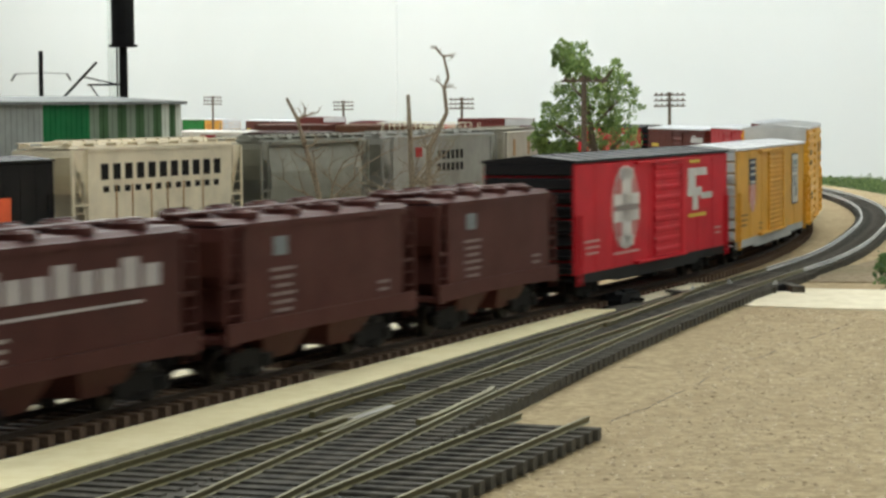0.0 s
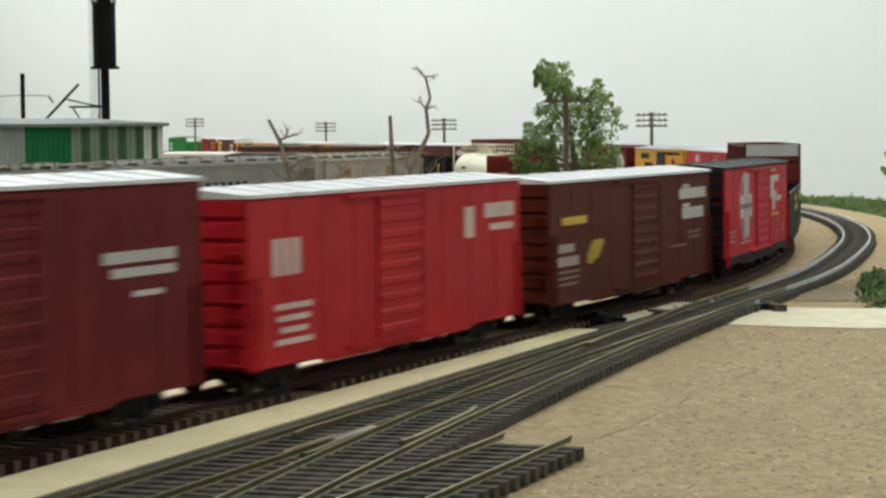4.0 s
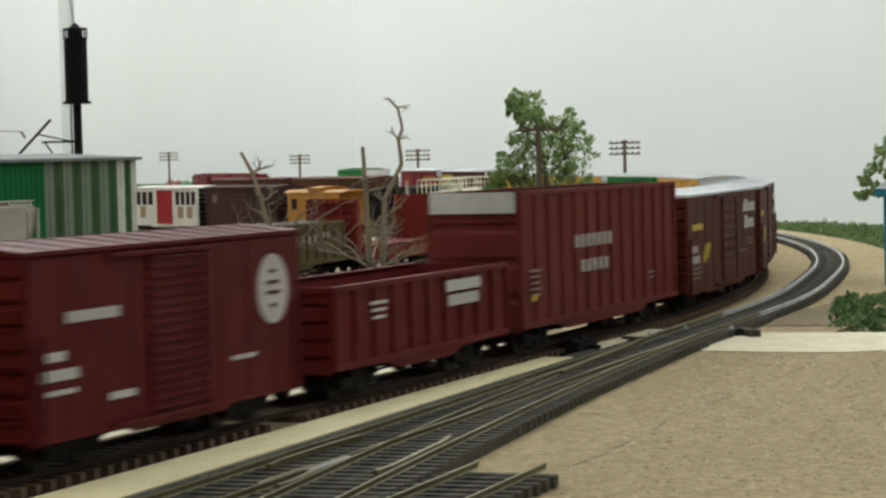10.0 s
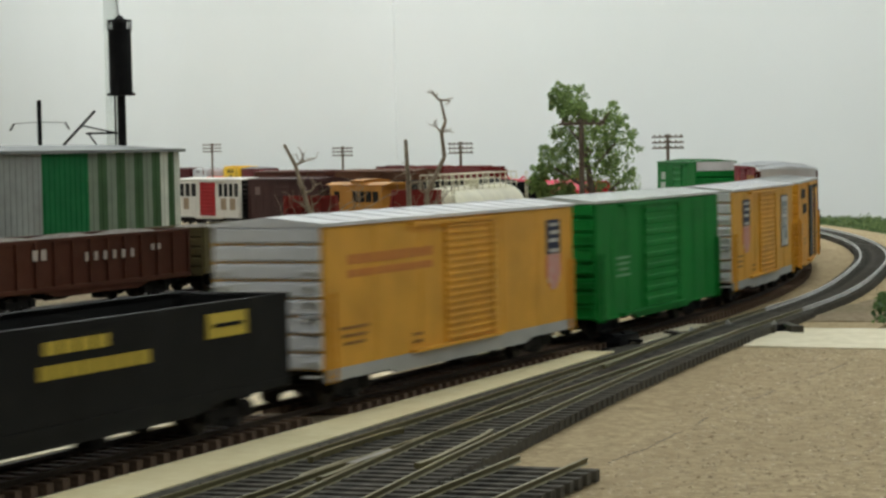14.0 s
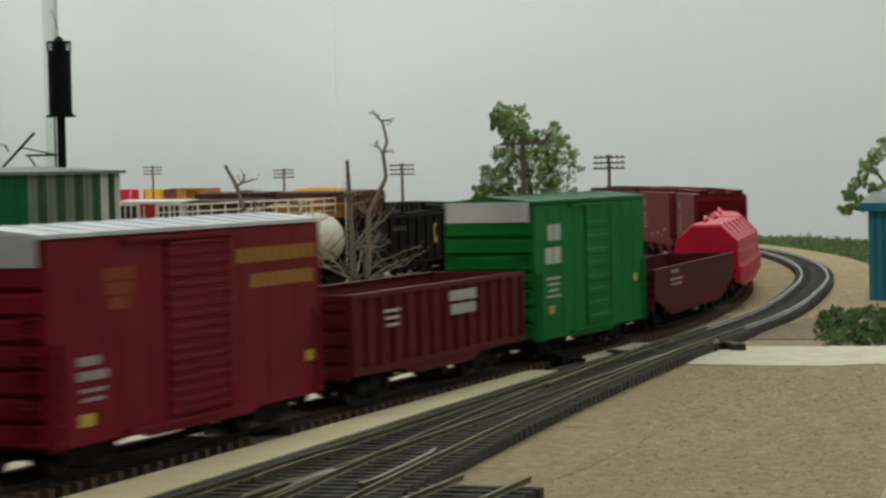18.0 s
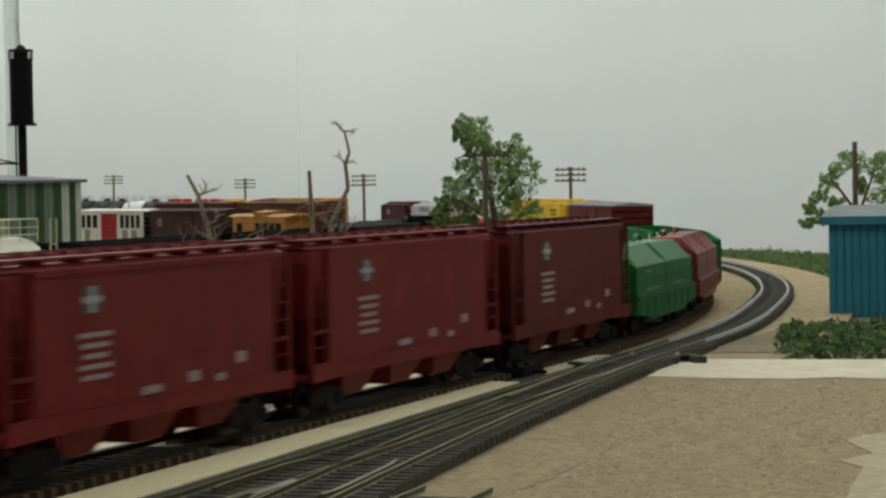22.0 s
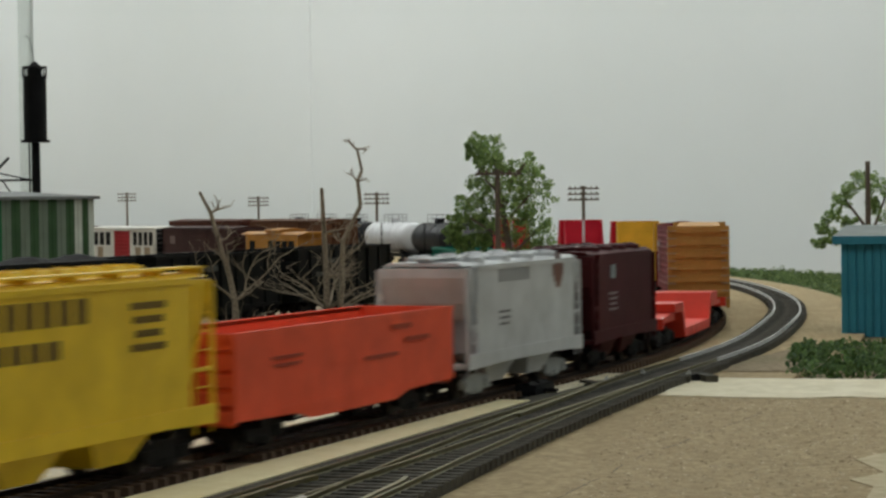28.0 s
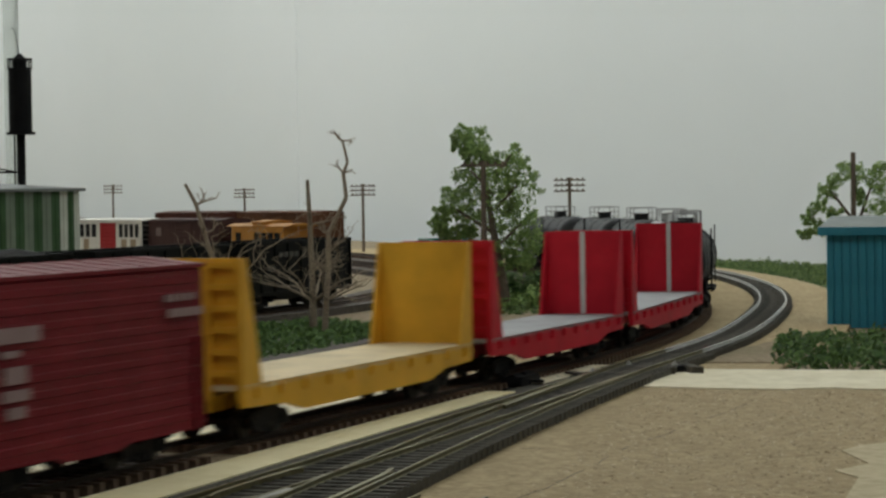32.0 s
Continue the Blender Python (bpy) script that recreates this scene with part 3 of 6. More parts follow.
def bulkhead_flat(label, L, rgb, wall=None, deck=None, top=0.0525, stripe=None, group="passing train"):
    """Flat car with a tall wall at each end."""
    car = thing("bulkhead_flatcar", label, "flatcar", group)
    m = paint(rgb, 0.45, 0.25)
    wm = paint(wall, 0.45, 0.25) if wall else m
    h = L / 2
    d = Shape()
    for k in (-1, 1):
        y0, y1 = sorted((k * (HALF - 0.0018), k * HALF))
        d.prism([(-h, 0.0165), (h, 0.0165), (h, 0.0105), (h * 0.72, 0.0098), (h * 0.55, 0.0068), (-h * 0.55, 0.0068), (-h * 0.72, 0.0098), (-h, 0.0105)], y0, y1, "y")
        for i in range(11):
            x = -h + 0.008 + (L - 0.016) * i / 10
            d.box(x - 0.0012, x + 0.0012, min(k * HALF, k * (HALF + 0.0012)), max(k * HALF, k * (HALF + 0.0012)), 0.0128, 0.0158)
    d.box(-h + 0.004, h - 0.004, -0.004, 0.004, 0.0085, 0.013)
    part("underframe", d, m, car)
    dm = paint(deck, 0.7, 0.4) if deck else m
    n = 22
    for i in range(n):
        x0 = -h + L * i / n
        part("plank", Shape().box(x0 + 0.0001, x0 + L / n - 0.0001, -HALF, HALF, 0.0152, 0.0168), dm, car)
    for sx in (-1, 1):
        s = Shape()
        x0, x1 = sorted((sx * (h - 0.001), sx * (h - 0.0028)))
        s.box(x0, x1, -HALF, HALF, 0.0166, top)
        for y in (-HALF + 0.001, -0.006, 0.006, HALF - 0.001):
            a, b_ = sorted((sx * (h - 0.001), sx * (h + 0.0006)))
            s.box(a, b_, y - 0.001, y + 0.001, 0.0125, top)
        for i in range(6):
            z = 0.02 + (top - 0.022) * i / 5
            a, b_ = sorted((sx * (h - 0.001), sx * (h + 0.0004)))
            s.box(a, b_, -HALF, HALF, z - 0.0008, z + 0.0008)
        for k in (-1, 1):
            y0, y1 = sorted((k * HALF, k * (HALF - 0.0012)))
            s.prism([(sx * (h - 0.0028), top), (sx * (h - 0.012), 0.0168), (sx * (h - 0.0028), 0.0168)], y0, y1, "y")
        wall_part = part("bulkhead", s, wm, car)
        if stripe:
            a, b_ = sorted((sx * (h - 0.0028), sx * (h - 0.0031)))
            part("stripe", Shape().box(a, b_, -0.0011, 0.0011, 0.017, top - 0.0002), paint(stripe), wall_part, "white upright stripe")
    running_gear(car, L)
    return car


def centre_beam_car(label, L, rgb):
    """Lumber car: low deck, a wall at each end, and a row of posts with gaps along the middle under a top beam."""
    car = thing("centrebeam_flatcar", label, "flatcar", "passing train")
    m = paint(rgb, 0.55, 1.0, dust=(0.16, 0.08, 0.03))
    h, top = L / 2, 0.0545
    d = Shape()
    for k in (-1, 1):
        y0, y1 = sorted((k * (HALF - 0.0018), k * HALF))
        d.prism([(-h, 0.0122), (h, 0.0122), (h, 0.0085), (h * 0.75, 0.0078), (h * 0.6, 0.0062), (-h * 0.6, 0.0062), (-h * 0.75, 0.0078), (-h, 0.0085)], y0, y1, "y")
    d.box(-h, h, -HALF + 0.001, HALF - 0.001, 0.0106, 0.0120)
    d.box(-h + 0.004, h - 0.004, -0.004, 0.004, 0.0070, 0.0108)
    part("deck", d, m, car)
    for sx in (-1, 1):
        s = Shape()
        x0, x1 = sorted((sx * (h - 0.001), sx * (h - 0.0025)))
        s.box(x0, x1, -HALF, HALF, 0.0115, top)
        for i in range(6):
            z = 0.0175 + (top - 0.020) * i / 5
            a, b_ = sorted((sx * (h - 0.001), sx * (h + 0.0006)))
            s.box(a, b_, -HALF + 0.001, HALF - 0.001, z - 0.0013, z + 0.0013)
        for y in (-HALF + 0.0012, 0, HALF - 0.0012):
            a, b_ = sorted((sx * (h - 0.001), sx * (h + 0.0004)))
            s.box(a, b_, y - 0.0011, y + 0.0011, 0.0115, top)
        wall_part = part("bulkhead", s, m, car, "ribbed end wall")
        s = Shape()
        for y in (-HALF + 0.002, HALF - 0.002):
            for i in range(10):
                z = 0.014 + 0.0042 * i
                s.box(sx * h + (0.0006 if sx > 0 else -0.0014), sx * h + (0.0014 if sx > 0 else -0.0006), y - 0.0026, y + 0.0026, z - 0.00025, z + 0.00025)
        part("ladder", s, paint((0.5, 0.42, 0.3)), wall_part)
    n = 18
    post = Shape().prism([(-0.0034, 0.0120), (-0.0022, 0.018), (-0.0016, 0.034), (-0.0016, top - 0.006), (-0.003, top - 0.0022), (0.003, top - 0.0022), (0.0016, top - 0.006), (0.0016, 0.034), (0.0022, 0.018), (0.0034, 0.0120)], -0.0007, 0.0007, "y").mesh("post", m)
    for i in range(n):
        part("post", post, m, car, "", pose(-h + 0.019 + (L - 0.068) * i / (n - 1), 0, 0))
    part("top_beam", Shape().prism([(-HALF + 0.005, top), (HALF - 0.005, top), (HALF - 0.006, top - 0.0030), (-HALF + 0.006, top - 0.0030)], -h + 0.002, h - 0.002), m, car)
    for sx in (-1, 1):
        x0, x1 = sorted((sx * (h - 0.003), sx * (h - (0.044 if sx > 0 else 0.013))))
        part("panel", Shape().box(x0, x1, -0.0085, 0.0085, 0.0120, top - 0.003), m, car, "solid end panel")
        if sx > 0:
            marks(car, paint((0.22, 0.11, 0.03)), [(sx * (h - 0.016), 0.0465, 0.006, 0.005), (sx * (h - 0.016), 0.0405, 0.012, 0.0012), (sx * (h - 0.018), 0.0345, 0.010, 0.0012), (sx * (h - 0.02), 0.0265, 0.011, 0.0012)], y=0.0088)
    running_gear(car, L)
    return car


def tank_car(label, L, rgb, radius=0.0168, under=None, rails=True, group="passing train", dome=True):
    """Tank car: a long barrel with domed ends on a low frame, walkway rails and a hatch on top."""
    car = thing("tank_car", label, "tank car", group)
    m = paint(rgb, 0.38, 0.25)
    h, r, zc = L / 2, radius, 0.0135 + radius
    s = Shape()
    n = 24
    prof = [(-h + 0.004, 0.15), (-h + 0.0045, 0.5), (-h + 0.0062, 0.8), (-h + 0.009, 0.95), (-h + 0.013, 1.0), (h - 0.013, 1.0), (h - 0.009, 0.95), (h - 0.0062, 0.8), (h - 0.0045, 0.5), (h - 0.004, 0.15)]
    for i, (x, k) in enumerate(prof):
        s.v += [(x, r * k * math.cos(2 * math.pi * j / n), zc + r * k * math.sin(2 * math.pi * j / n)) for j in range(n)]
        if i:
            a = (i - 1) * n
            s.f += [(a + j, a + (j + 1) % n, a + n + (j + 1) % n, a + n + j) for j in range(n)]
    s.f += [tuple(range(n)), tuple(range(len(s.v) - n, len(s.v)))]
    part("barrel", s.mesh("barrel", m, True), m, car)
    if rails != "long":
        s = Shape()
        for x in (-L * 0.3, -L * 0.1, L * 0.1, L * 0.3):
            s.cyl((x - 0.0004, 0, zc), r + 0.0004, 0.0008, "x", 24)
        part("band", s, m, car)
    um = paint(under, 0.5, 0.3) if under else BLACK
    s = Shape().box(-h + 0.001, h - 0.001, -0.004, 0.004, 0.0088, 0.0125)
    for sx in (-1, 1):
        x0, x1 = sorted((sx * (h - 0.018), sx * (h - 0.0005)))
        s.box(x0, x1, -HALF + 0.001, HALF - 0.001, 0.0115, 0.0132)
        s.box(sx * (h - 0.026) - 0.004, sx * (h - 0.026) + 0.004, -0.012, 0.012, 0.0115, 0.018)
    part("frame", s, um, car)
    if dome:
        s = Shape().cyl((0, 0, zc + r - 0.001), 0.0055, 0.0048, "z", 14).cyl((0, 0, zc + r + 0.0038), 0.0062, 0.0008, "z", 14)
        part("hatch", s, m, car)
    if rails:
        zt = zc + r + 0.0088
        s = Shape()
        span = h - 0.006 if rails == "long" else 0.016
        cnt = 12 if rails == "long" else 2
        for y in (-0.0085, 0.0085):
            s.rod((-span, y, zt), (span, y, zt), 0.0004)
            s.rod((-span, y, zt - 0.004), (span, y, zt - 0.004), 0.0003)
            for i in range(cnt + 1):
                x = -span + 2 * span * i / cnt
                s.rod((x, y, zc + r * 0.85), (x, y, zt), 0.0004)
        s.box(-span, span, -0.0085, -0.0055, zc + r + 0.0008, zc + r + 0.0013)
        for sx in (-1, 1):
            s.rod((sx * span, -0.0085, zt), (sx * span, 0.0085, zt), 0.0004)
        part("handrail", s, m if rails == "long" else paint((0.3, 0.3, 0.3)), car)
        s = Shape()
        if rails == "long":
            for sx in (-1, 1):
                for y in (-HALF + 0.002, HALF - 0.002):
                    for i in range(9):
                        z = 0.014 + 0.0036 * i
                        s.box(sx * (h - 0.002) - 0.003, sx * (h - 0.002) + 0.003, y - 0.0002, y + 0.0002, z, z + 0.0005)
                    for dx in (-0.003, 0.003):
                        s.rod((sx * (h - 0.002) + dx, y, 0.012), (sx * (h - 0.002) + dx, y, zt), 0.0004)
        else:
            for k in (-1, 1):
                ladder(s, 0, k * (HALF - 0.0005), 0.0125, zc + r, 0.005, 8)
        part("ladder", s, m if rails == "long" else BLACK, car)
    running_gear(car, L, 0.02)
    return car


def depressed_flat(label, L, rgb):
    """Heavy flat car whose deck drops low between two stepped ends."""
    car = thing("depressed_flatcar", label, "flatcar", "passing train")
    m = paint(rgb, 0.42, 0.25)
    h = L / 2
    s = Shape()
    w = HALF - 0.001
    s.prism([(-h * 0.66, 0.0205), (-h * 0.44, 0.0205), (-h * 0.36, 0.0075), (h * 0.36, 0.0075), (h * 0.44, 0.0205), (h * 0.66, 0.0205), (h * 0.66, 0.0165), (h * 0.47, 0.0158), (h * 0.38, 0.003),
             (-h * 0.38, 0.003), (-h * 0.47, 0.0158), (-h * 0.66, 0.0165)], -w, w, "y")
    part("deck", s, m, car)
    for sx in (-1, 1):
        s = Shape()
        x0, x1 = sorted((sx * h * 0.58, sx * (h - 0.001)))
        s.box(x0, x1, -0.011, 0.011, 0.0125, 0.0155)
        s.prism([(sx * h * 0.56, 0.0168), (sx * h * 0.9, 0.0148), (sx * h * 0.9, 0.0125), (sx * h * 0.56, 0.0125)], -w + 0.002, w - 0.002, "y")
        s.box(min(sx * (h - 0.001), sx * (h - 0.004)), max(sx * (h - 0.001), sx * (h - 0.004)), -w, w, 0.0105, 0.0155)
        part("end_platform", s, m, car)
    me = TRUCKS.get(IRON.name) or truck_mesh(IRON)
    for sx in (-1, 1):
        for dx in (h * 0.62, h * 0.87):
            t = part("truck", me, IRON, car, "", pose(sx * dx, 0, 0))
            for d in (-0.0101, 0.0101):
                part("wheelset", WHEELSET, WHEEL, t, "", pose(d, 0, 0))
        part("coupler", COUPLER, IRON, car, "", pose(sx * h, 0, 0, 0, 0, 0 if sx > 0 else 180))
    return car


def caboose(label, L, rgb, group):
    car = thing("caboose", label, "caboose", group)
    m = paint(rgb, 0.5, 0.35)
    h = L / 2
    s = Shape().box(-h + 0.008, h - 0.008, -HALF + 0.001, HALF - 0.001, 0.0125, 0.042)
    s.box(-h, h, -HALF + 0.001, HALF - 0.001, 0.0115, 0.0135)
    part("body", s, m, car)
    part("roof", Shape().prism([(-HALF, 0.042), (-HALF * 0.5, 0.0445), (HALF * 0.5, 0.0445), (HALF, 0.042)], -h, h), m, car)
    part("cupola", Shape().box(-0.012, 0.012, -HALF + 0.0025, HALF - 0.0025, 0.0435, 0.0462).prism([(-HALF + 0.0015, 0.0462), (0, 0.0478), (HALF - 0.0015, 0.0462)], -0.0135, 0.0135), m, car)
    for x in (-0.036, -0.024, -0.012, 0.0, 0.034):
        for y in (-1, 1):
            part("window", Shape().box(x - 0.0045, x + 0.0045, min(y * HALF - 0.0009 * y, y * (HALF - 0.0004)), max(y * HALF - 0.0009 * y, y * (HALF - 0.0004)), 0.026, 0.036), BLACK, car)
    running_gear(car, L)
    return car


# ---- ground, boards and tracks ----
def sheet(name, pts, z, thick, mat, label, kind="structure", cat="ground"):
    s = Shape().prism([tuple(p) for p in pts], z - thick, z, "z")
    return tagged(part(name, s, mat), label, cat, kind=kind)


BASE = -0.0066
sheet("ground", [(-4.9, -3.1), (3.8, -3.1), (3.8, 1.3), (1.1, 1.42), (0.44, 2.16), (0.35, 2.36), (0.22, 3.0), (-0.2, 4.4), (-2.25, 7.4), (-4.9, 7.4)], BASE, 0.02, EARTH, "brown earth-coloured layout top under the yard")


def band(name, track, s0, s1, o0, o1, z, thick, mat, label, n=40):
    """A strip along a track between two offsets to its right."""
    s = Shape()
    ss = [s0 + (s1 - s0) * i / n for i in range(n + 1)]
    for off, zz in ((o0, z), (o1, z), (o1, z - thick), (o0, z - thick)):
        for q in ss:
            a = off(q) if callable(off) else off
            p = track.side(q, a)
            s.v.append((p.x, p.y, zz))
    m = n + 1
    for i in range(n):
        for k in range(4):
            a, b = k * m, ((k + 1) % 4) * m
            s.f.append((a + i, a + i + 1, b + i + 1, b + i))
    s.f += [(0, m, 2 * m, 3 * m), (n, m + n, 2 * m + n, 3 * m + n)]
    return tagged(part(name, s, mat), label, "ground", kind="structure")


band("plywood_strip", MAIN, -1.2, -0.080, lambda q: 0.0132 + (-0.05 - q) * 0.018, lambda q: 0.0235 + (-0.05 - q) * 0.0434, -0.0024, 0.0030, CORK, "bare cream plywood strip between the tracks", 20)
band("sand_bed", OUTER, -0.12, 2.2, -0.13, 0.05, -0.0046, 0.0018, SAND, "tan sandy ground beside the curve")
sheet("fibre_board", [(0.100, 0.872), (0.165, 0.858), (0.6, 0.72), (0.6, 0.02), (-0.24, 0.02), (-0.135, 0.30), (-0.055, 0.52)], -0.0046, 0.0019, BOARD, "speckled tan fibreboard table top beside the tracks")
sheet("pale_board", [(0.0985, 0.860), (0.1265, 0.938), (0.165, 0.925), (0.62, 0.80), (0.58, 0.68), (0.18, 0.8295), (0.171, 0.838), (0.160, 0.8375), (0.153, 0.8345), (0.125, 0.8445)], -0.0041, 0.0024, PALE, "pale bare board strip at the edge of the fibreboard")
sheet("pale_board", [(-0.30, 0.80), (-0.178, 1.025), (-0.166, 1.057), (-0.158, 1.064), (-0.1185, 1.046), (-0.0617, 1.009), (-0.072, 0.90), (-0.12, 0.72), (-0.22, 0.55)], -0.0043, 0.0022, PALE, "pale bare board beside the dark yard track")
band("pale_board", MAIN, -1.0, 0.12, -0.11, -0.031, -0.0047, 0.0016, PALE, "pale bare board behind the front track", 16)
sheet("dirt_patch", [(-0.34, 0.78), (-0.25, 1.02), (-0.19, 1.16), (-0.15, 1.26), (-0.06, 1.37), (0.0, 1.32), (0.02, 1.22), (-0.05, 1.00), (-0.13, 1.02), (-0.19, 0.98)], -0.0046, 0.0016, DIRT, "dark cindery earth in front of the yard track")
band("yard_bed", MID, -2.2, 2.4, -0.030, 0.026, -0.0018, 0.0048, DIRT, "dark cinder bed under the yard track")
band("yard_bed", MAIN, 0.9, 4.2, -0.04, 0.03, -0.0042, 0.0024, DIRT, "dark cinder bed under the far track")
# Roadbed carried past the tie ends, its near-black standing in for shadow there.
band("yard_bed", MAIN, -1.2, -0.03, -0.016, 0.0200, -0.0043, 0.0007, BED, "dark roadbed and painted shade under the front track", 20)
band("yard_bed", MAIN, -0.03, 0.95, -0.016, 0.0125, -0.0043, 0.0007, BED, "dark roadbed and painted shade under the front track")
band("yard_bed", OUTER, -0.7, -0.02, -0.0140, 0.0140, -0.0019, 0.0026, TIEGREY, "dark grey roadbed under the straight track", 20)
band("yard_bed", OUTER, -0.02, 1.75, -0.0118, 0.0122, -0.0023, 0.0022, TIEGREY, "dark grey roadbed under the curved track")
band("yard_bed", OUTER, -0.75, -0.14, 0.0, lambda q: 0.0150 + max(0.0, -0.15 - q) * 0.035 + max(0.0, -0.25 - q) * 0.05 - 0.0055, -0.00186, 0.0026, TIEGREY, "dark grey roadbed under the turnout", 20)
band("yard_bed", OUTER, -0.78, -0.1, -0.026, -0.012, -0.0028, 0.0018, TIEGREY, "dark grey roadbed beside the plywood strip", 20)
band("yard_bed", STUB, -0.80, -0.506, -0.0120, 0.0122, -0.0021, 0.0024, TIEGREY, "dark grey roadbed under the stub", 10)
band("pale_board", MAIN, -0.045, 0.047, 0.0140, lambda q: 0.0222 - 0.02 * q, -0.0024, 0.0024, PALE, "small pale board between the tracks", 6)


def lay_track(track, s0, s1, rail_mat, tie_mat, label, near=(0, 0), step=0.0064, gauge=0.0165, rails=True, tie_len=0.0138, gap=(9, 9), tie_off=0.0):
    """Rails and ties along a line. Ties within the near stretch are objects of their own."""
    top = tagged(new("track"), label, "railway track", kind="structure")
    if rails:
        n = max(2, int((s1 - s0) / 0.03))
        for off in (-gauge / 2, gauge / 2):
            s = Shape()
            prof = [(-0.00035, 0), (0.00035, 0), (0.00035, -0.0006), (0.0002, -0.0008), (0.0002, -0.0012), (0.0006, -0.0015), (-0.0006, -0.0015), (-0.0002, -0.0012), (-0.0002, -0.0008), (-0.00035, -0.0006)]
            for i in range(n + 1):
                q = s0 + (s1 - s0) * i / n
                for o, z in prof:
                    p = track.side(q, off + o)
                    s.v.append((p.x, p.y, z))
                if i:
                    a, k = (i - 1) * 10, 10
                    s.f += [(a + j, a + (j + 1) % k, a + k + (j + 1) % k, a + k + j) for j in range(k)]
            s.f += [tuple(range(9, -1, -1)), tuple(range(len(s.v) - 10, len(s.v)))]
            part("rail", s, rail_mat, top, "bare metal rail")
    tie = Shape().prism([(-0.0014, -0.0041), (-0.0014, -0.0017), (-0.0012, -0.0014), (0.0012, -0.0014), (0.0014, -0.0017), (0.0014, -0.0041)], -tie_len, tie_len, "y").mesh("tie", tie_mat)
    far = Shape()
    for i in range(int((s1 - s0) / step)):
        q = s0 + i * step
        p, h = track.side(q, tie_off), track.at(q)[1]
        if gap[0] < q < gap[1]:
            continue
        if near[0] <= q <= near[1]:
            part("tie", tie, tie_mat, top, "", pose(p.x, p.y, random.uniform(-0.0001, 0.0001), 0, 0, 90 - math.degrees(h) + random.uniform(-1, 1)))
        else:
            d, nn = Vector((math.sin(h), math.cos(h))), Vector((math.cos(h), -math.sin(h)))
            k = len(far.v)
            for z in (-0.0041, -0.0014):
                for a, b in ((-1, -1), (1, -1), (1, 1), (-1, 1)):
                    v = p + a * 0.0013 * d + b * tie_len * nn
                    far.v.append((v.x, v.y, z))
            far.f += [tuple(k + j for j in f) for f in ((4, 5, 6, 7), (0, 1, 5, 4), (1, 2, 6, 5), (2, 3, 7, 6), (3, 0, 4, 7))]
    if far.v:
        tagged(part("ties", far, tie_mat, top), kind="stuff")
    return top


lay_track(MAIN, -4.5, 4.6, RAILDARK, TIE, "dark brown model railway track of the moving train", (-0.6, 0.3), gap=(-0.297, -0.276))
lay_track(OUTER, -0.02, 1.85, RAILBRIGHT, TIEGREY, "curved track with bright rails on dark ties", (-0.02, 0.6), tie_len=0.0120)
lay_track(OUTER, -0.75, -0.021, RAIL, TIEGREY, "straight track with dull brass rails on dark ties", (-0.6, -0.02))
lay_track(BRANCH, -0.75, -0.14, RAIL, TIEGREY, "turnout branch with tarnished brass rails", (-0.6, 0), tie_len=0.0145, tie_off=0.0004)
lay_track(STUB, -0.80, -0.503, RAIL, TIEGREY, "short stub of track ending on the board", (-0.8, -0.5))


def turnout_iron():
    """Guard rails, frog and point blades of the turnout."""
    iron = tagged(new("turnout"), "guard rails and frog of the turnout, tarnished brass", "railway track", kind="structure")

    def bar(name, track, q0, q1, off, mat, flare=0.0, high=-0.0002, wide=0.0007):
        s, n = Shape(), 8
        for i in range(n + 1):
            u = i / n
            o = off + flare * max(0.0, abs(u - 0.5) * 2 - 0.7) / 0.3
            for k, z in ((-wide, -0.0016), (wide, -0.0016), (wide, high), (-wide, high)):
                p = track.side(q0 + (q1 - q0) * u, o + k)
                s.v.append((p.x, p.y, z))
            if i:
                a = 4 * (i - 1)
                s.f += [(a + j, a + (j + 1) % 4, a + 4 + (j + 1) % 4, a + 4 + j) for j in range(4)]
        s.f += [(3, 2, 1, 0), tuple(range(len(s.v) - 4, len(s.v)))]
        part(name, s, mat, iron)

    bar("guard_rail", OUTER, -0.515, -0.458, -0.00825 + 0.0030, RAIL, 0.0012)
    bar("guard_rail", BRANCH, -0.520, -0.455, 0.00825 - 0.0030, RAIL, -0.0012)
    bar("frog", OUTER, -0.523, -0.498, 0.0098, paint((0.30, 0.29, 0.25), 0.5, 0.3, 0.3), 0.0, -0.0001, 0.0011)
    bar("wing_rail", OUTER, -0.545, -0.512, 0.0062, RAIL, 0.0010)
    bar("wing_rail", BRANCH, -0.545, -0.512, -0.0105, RAIL, -0.0010)
    bar("point_blade", OUTER, -0.285, -0.170, 0.0074, RAIL)
    bar("point_blade", BRANCH, -0.285, -0.170, -0.0074, RAIL)


turnout_iron()
lay_track(MID, -2.0, 2.4, RAILDARK, TIE, "dark yard track of the slow train", (-0.3, 0.1))

band("tan_patch", MAIN, -0.298, -0.275, -0.012, 0.0134, -0.0036, 0.0005, EARTH, "bare tan gap between two tie strips", 3)
sheet("pale_board", [(0.131, 0.637), (0.139, 0.649), (0.146, 0.654), (0.158, 0.668), (0.20, 0.66), (0.17, 0.48), (0.101, 0.499), (0.112, 0.540), (0.123, 0.577), (0.120, 0.592), (0.132, 0.606)], -0.0042, 0.0005, PATCH, "pale broken patch on the fibreboard")
sheet("dirt_patch", [(0.133, 0.975), (0.150, 1.034), (0.178, 1.070), (0.197, 1.111), (0.205, 1.02), (0.172, 0.966), (0.150, 0.970)], -0.0042, 0.0005, EARTH, "brown earth beside the curve")


